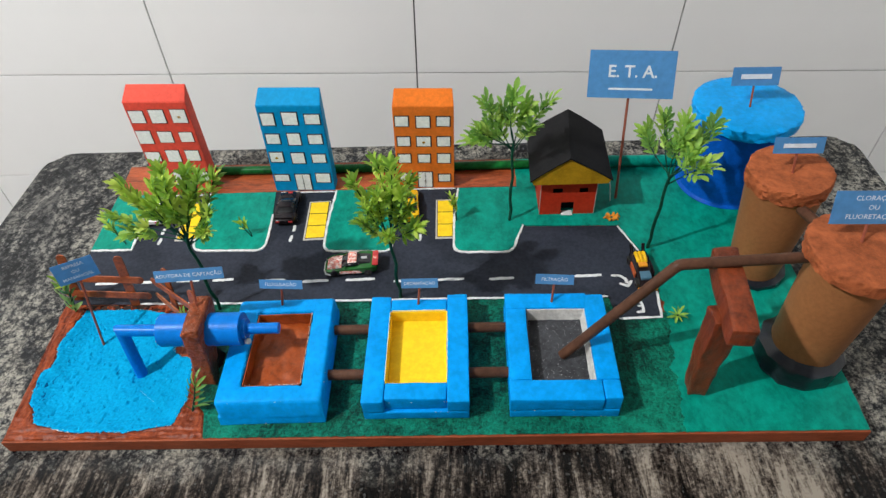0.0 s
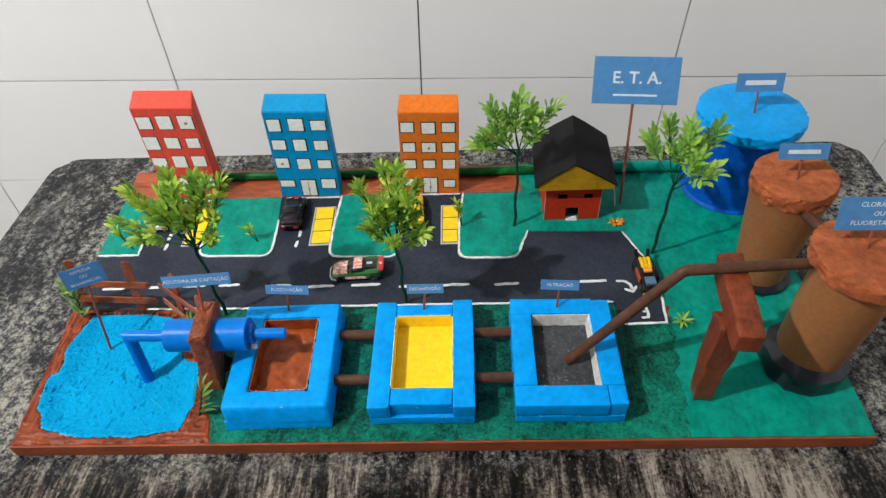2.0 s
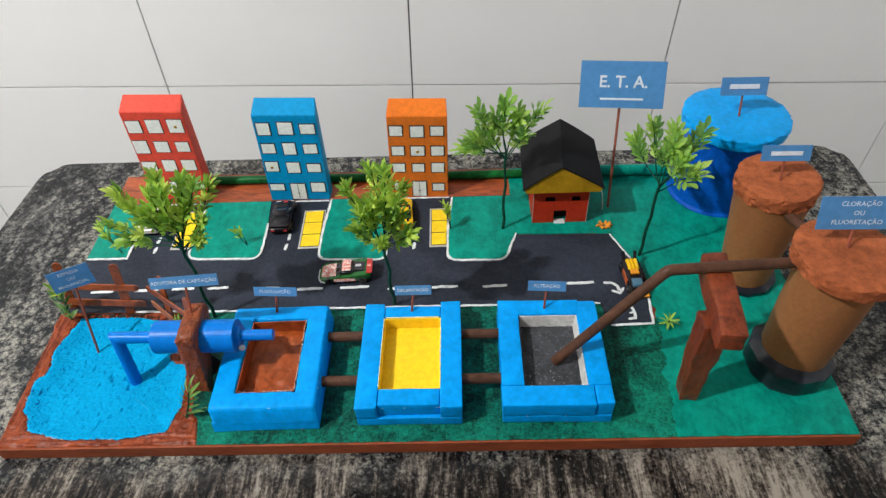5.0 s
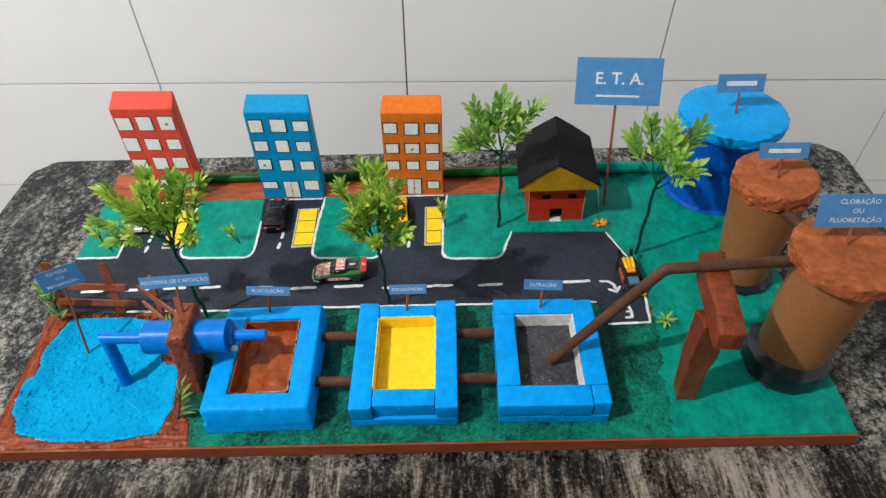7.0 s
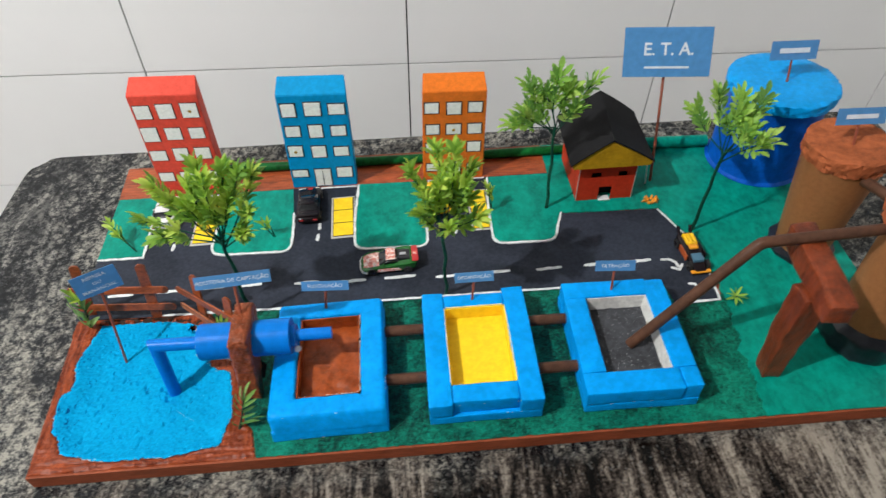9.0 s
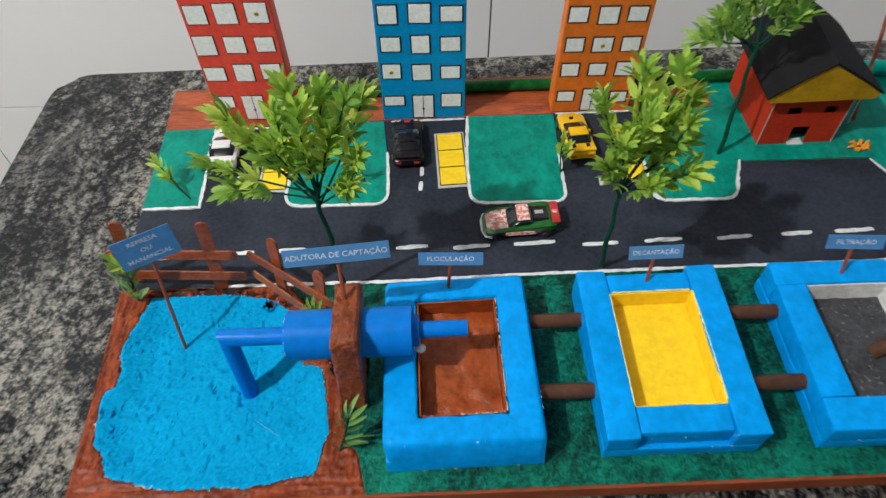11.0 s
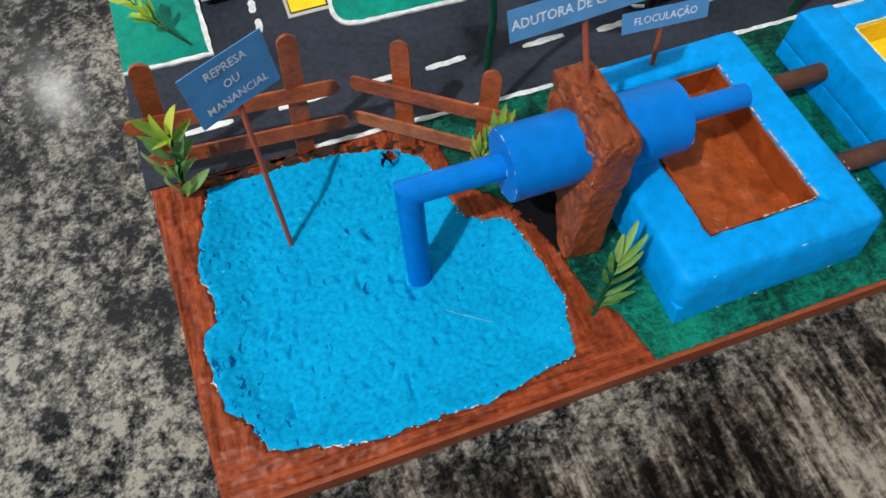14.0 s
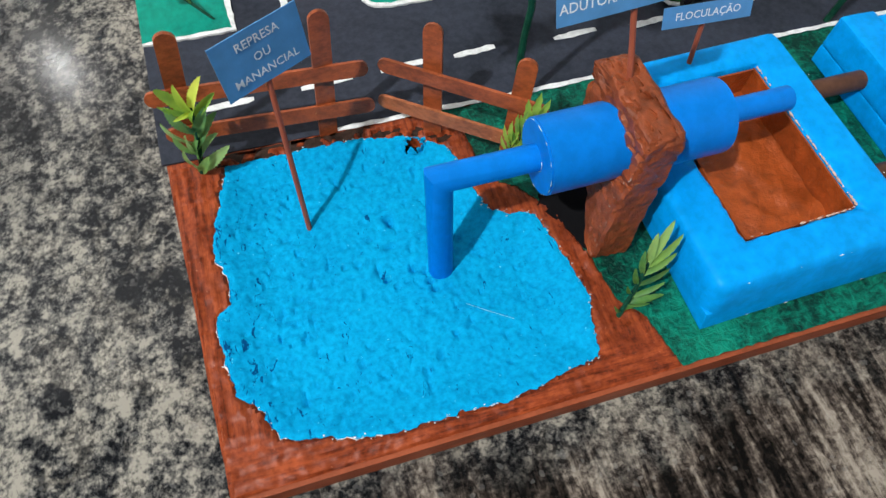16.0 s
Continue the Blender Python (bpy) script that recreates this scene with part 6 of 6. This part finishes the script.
def rally_car():
    """Rounded green racer: mottled red and white bonnet and roof, dark engine deck, raised red tail wing."""
    c = thing("toy_car", "green die-cast rally car with mottled red and white bonnet", "toy car", pose(0.3490, 0.2285, Z, 0, 0, 182), "die-cast toy cars")
    part("body", shell([(-0.0325, 0.0105, 0.006, 0.0115, 0.0122, 0.0095), (-0.0305, 0.0132, 0.004, 0.0128, 0.0138, 0.0112), (-0.0240, 0.0150, 0.0035, 0.0140, 0.0150, 0.0118), (-0.0150, 0.0152, 0.0032, 0.0138, 0.0150, 0.0112), (-0.0040, 0.0142, 0.003, 0.0118, 0.0130, 0.0112),
                        (0.0080, 0.0142, 0.003, 0.0105, 0.0118, 0.0115), (0.0180, 0.0150, 0.0032, 0.0102, 0.0112, 0.0118), (0.0250, 0.0144, 0.0036, 0.0090, 0.0098, 0.0110), (0.0300, 0.0118, 0.004, 0.0074, 0.0080, 0.0090), (0.0322, 0.0080, 0.0046, 0.0062, 0.0066, 0.0062)]), "car_green", c, smooth=True)
    part("glasshouse", shell([(-0.0110, 0.0100, 0.0130, 0.0150, 0.0162, 0.0080), (-0.0070, 0.0112, 0.0120, 0.0165, 0.0184, 0.0082), (0.0010, 0.0112, 0.0115, 0.0165, 0.0186, 0.0082), (0.0060, 0.0108, 0.0110, 0.0142, 0.0158, 0.0084), (0.0115, 0.0098, 0.0105, 0.0116, 0.0122, 0.0086)]), "glass", c, "dark windows", smooth=True)
    part("roof_panel", shell([(-0.0080, 0.0088, 0.0176, 0.0182, 0.0187, 0.0076), (-0.0050, 0.0094, 0.0180, 0.0188, 0.0194, 0.0082), (0.0000, 0.0094, 0.0180, 0.0188, 0.0194, 0.0082), (0.0028, 0.0090, 0.0172, 0.0178, 0.0184, 0.0080)]), "car_mottled", c, "mottled red and white roof", smooth=True)
    part("bonnet_decal", shell([(0.0110, 0.0108, 0.0105, 0.0118, 0.0124, 0.0102), (0.0180, 0.0112, 0.0100, 0.0111, 0.0117, 0.0106), (0.0245, 0.0106, 0.0085, 0.0098, 0.0104, 0.0098), (0.0292, 0.0088, 0.0070, 0.0080, 0.0085, 0.0080)]), "car_mottled", c, "mottled red and white bonnet", smooth=True)
    part("engine_deck", shell([(-0.0245, 0.0078, 0.0140, 0.0152, 0.0158, 0.0066), (-0.0180, 0.0084, 0.0140, 0.0156, 0.0164, 0.0070), (-0.0112, 0.0088, 0.0140, 0.0160, 0.0170, 0.0072)]), "glass", c, "black engine deck", smooth=True)
    part("vent", box(-0.0205, -0.0130, -0.0022, 0.0022, 0.0160, 0.0172, 0.0004), "chrome", c, "grey vent")
    part("tail_wing", shell([(-0.0340, 0.0118, 0.0150, 0.0160, 0.0166, 0.0112), (-0.0310, 0.0124, 0.0150, 0.0162, 0.0168, 0.0118), (-0.0272, 0.0120, 0.0152, 0.0160, 0.0166, 0.0114)]), "car_red", c, "red tail wing", smooth=True)
    part("wing_decal", box(-0.0328, -0.0282, -0.0020, 0.0022, 0.0166, 0.01705, 0.0002), "car_pink", c, "pale mark")
    part("bumper", tube([(0.0250, -0.0150, 0.0042), (0.0305, -0.0125, 0.0040), (0.0330, -0.0060, 0.0040), (0.0330, 0.0060, 0.0040), (0.0305, 0.0125, 0.0040), (0.0250, 0.0150, 0.0042)], 0.0012, 8), "white", c, "white bumper lip", smooth=True)
    for sy in (-1, 1):
        part("wing_strut", box(-0.0312, -0.0290, sy * 0.0075 - 0.0008, sy * 0.0075 + 0.0008, 0.0130, 0.0155), "car_red", c)
        part("side_decal", box(-0.0135, 0.0135, sy * 0.0143 - 0.0006, sy * 0.0143 + 0.0006, 0.0048, 0.0088, 0.0004), "car_mottled", c, "pink and white stripe")
        part("mirror", box(0.0052, 0.0072, sy * 0.0122 - 0.0014, sy * 0.0122 + 0.0014, 0.0128, 0.0142, 0.0004), "car_green", c)
        for x in (-0.0210, 0.0195):
            w = part("wheel", tube([(x, sy * 0.0118, 0.0052), (x, sy * 0.0153, 0.0052)], 0.0052, 20), "rubber", c, "black tyre", smooth=True)
            part("rim", tube([(x, sy * 0.0151, 0.0052), (x, sy * 0.0158, 0.0052)], 0.0028, 14), "car_black", w, smooth=True)


rally_car()
car("black die-cast sports car parked before the blue block", (0.2500, 0.337, Z), 91, "car_black", "car_black", 0.064, 0.0145, "", [("hood_stripe", (0.0245, 0.0285, -0.003, 0.003, 0.0080, 0.0102), "car_red")])
car("white die-cast car parked before the red block", (0.0690, 0.3400, Z), 91, "car_white", "car_white", 0.060, 0.0145)
car("yellow die-cast sports car parked before the orange block", (0.4150, 0.3350, Z), 94, "car_yellow", "car_yellow", 0.064, 0.0134, "", [("hood_vent", (0.018, 0.022, -0.002, 0.002, 0.0100, 0.0120), "glass"), ("deck_stripe", (-0.0270, -0.0200, -0.0085, -0.0050, 0.0120, 0.0143), "glass"), ("deck_stripe", (-0.0270, -0.0200, 0.0050, 0.0085, 0.0120, 0.0143), "glass"), ("door_stripe", (-0.010, 0.008, 0.0126, 0.0138, 0.0080, 0.0108), "glass"), ("door_stripe", (-0.010, 0.008, -0.0138, -0.0126, 0.0080, 0.0108), "glass")])


def buggy():
    """Low black wedge with three yellow engine lumps, red flank, blue-grey nose and orange wing."""
    c = thing("toy_car", "black and orange toy buggy with blue-grey nose at the road's end", "toy car", pose(0.7000, 0.2065, Z, 0, 0, -87) @ Matrix.Diagonal((1, 0.84, 1, 1)), "die-cast toy cars")
    part("body", shell([(-0.028, 0.0100, 0.004, 0.0105, 0.0120, 0.0085), (-0.024, 0.0125, 0.003, 0.0128, 0.0150, 0.0100), (-0.008, 0.0130, 0.003, 0.0125, 0.0148, 0.0095), (0.006, 0.0115, 0.003, 0.0105, 0.0120, 0.0085), (0.020, 0.0100, 0.003, 0.0070, 0.0085, 0.0075), (0.0275, 0.0075, 0.003, 0.0048, 0.0055, 0.0055)]), "car_black", c, "glossy black wedge body", smooth=True)
    for y in (-0.0054, 0.0, 0.0054):
        bm = tube([(-0.0205, y, 0.0150), (-0.0195, y, 0.0160), (-0.0085, y * 0.9, 0.0162), (-0.0070, y * 0.9, 0.0145)], 0.0029, 10)
        wobble(bm, 0.0006, 300, y * 100)
        part("engine_cover", bm, "car_yellow", c, "yellow engine lump", smooth=True)
    part("grille", box(-0.0070, 0.0010, -0.0060, 0.0060, 0.0135, 0.0162, 0.0008), "car_orange", c, "dull orange grille")
    part("nose", box(0.0060, 0.0175, -0.0072, 0.0072, 0.0085, 0.0132, 0.0012), "car_blue", c, "blue-grey nose panel")
    part("front_wing", box(0.0245, 0.0290, -0.0135, 0.0135, 0.0030, 0.0052, 0.0006), "car_orange", c, "orange front wing")
    part("side_panel", box(-0.0105, 0.0090, -0.0142, -0.0122, 0.0050, 0.0125, 0.0005), "flank", c, "dull orange flank")
    part("side_panel", box(-0.0105, 0.0090, 0.0122, 0.0142, 0.0050, 0.0125, 0.0005), "car_black", c)
    for sy in (-1, 1):
        part("exhaust", tube([(-0.0250, sy * 0.0080, 0.0120), (-0.0300, sy * 0.0085, 0.0165), (-0.0325, sy * 0.0088, 0.0200)], 0.0024, 10), "car_black", c, smooth=True)
        for x in (-0.0185, 0.0180):
            w = part("wheel", tube([(x, sy * 0.0105, 0.0054), (x, sy * 0.0145, 0.0054)], 0.0054, 20), "rubber", c, "black tyre", smooth=True)
            part("rim", tube([(x, sy * 0.0143, 0.0054), (x, sy * 0.0149, 0.0054)], 0.0028, 14), "car_black", w, smooth=True)


buggy()


# ---------------------------------------------------------------- wall tiles
def wall_tiles():
    bm = box(0.0015, TILE_W - 0.0015, -0.004, 0.0038, 0.0015, TILE_H - 0.0015, 0.0008)
    me = bpy.data.meshes.new("tile")
    bmesh.ops.recalc_face_normals(bm, faces=bm.faces[:])
    bm.to_mesh(me)
    bm.free()
    me.materials.append(M["tile"])
    x0, z0 = -0.171 - 4 * TILE_W, -0.158 - 2 * TILE_H
    for i in range(9):
        for j in range(11):
            if -2.6 < x0 + i * TILE_W < 1.55 and z0 + (j + 1) * TILE_H < 2.3:
                ob = new("tile", me)
                ob.parent = wall_north
                ob.location = (x0 + i * TILE_W, 0, z0 + j * TILE_H)


wall_tiles()
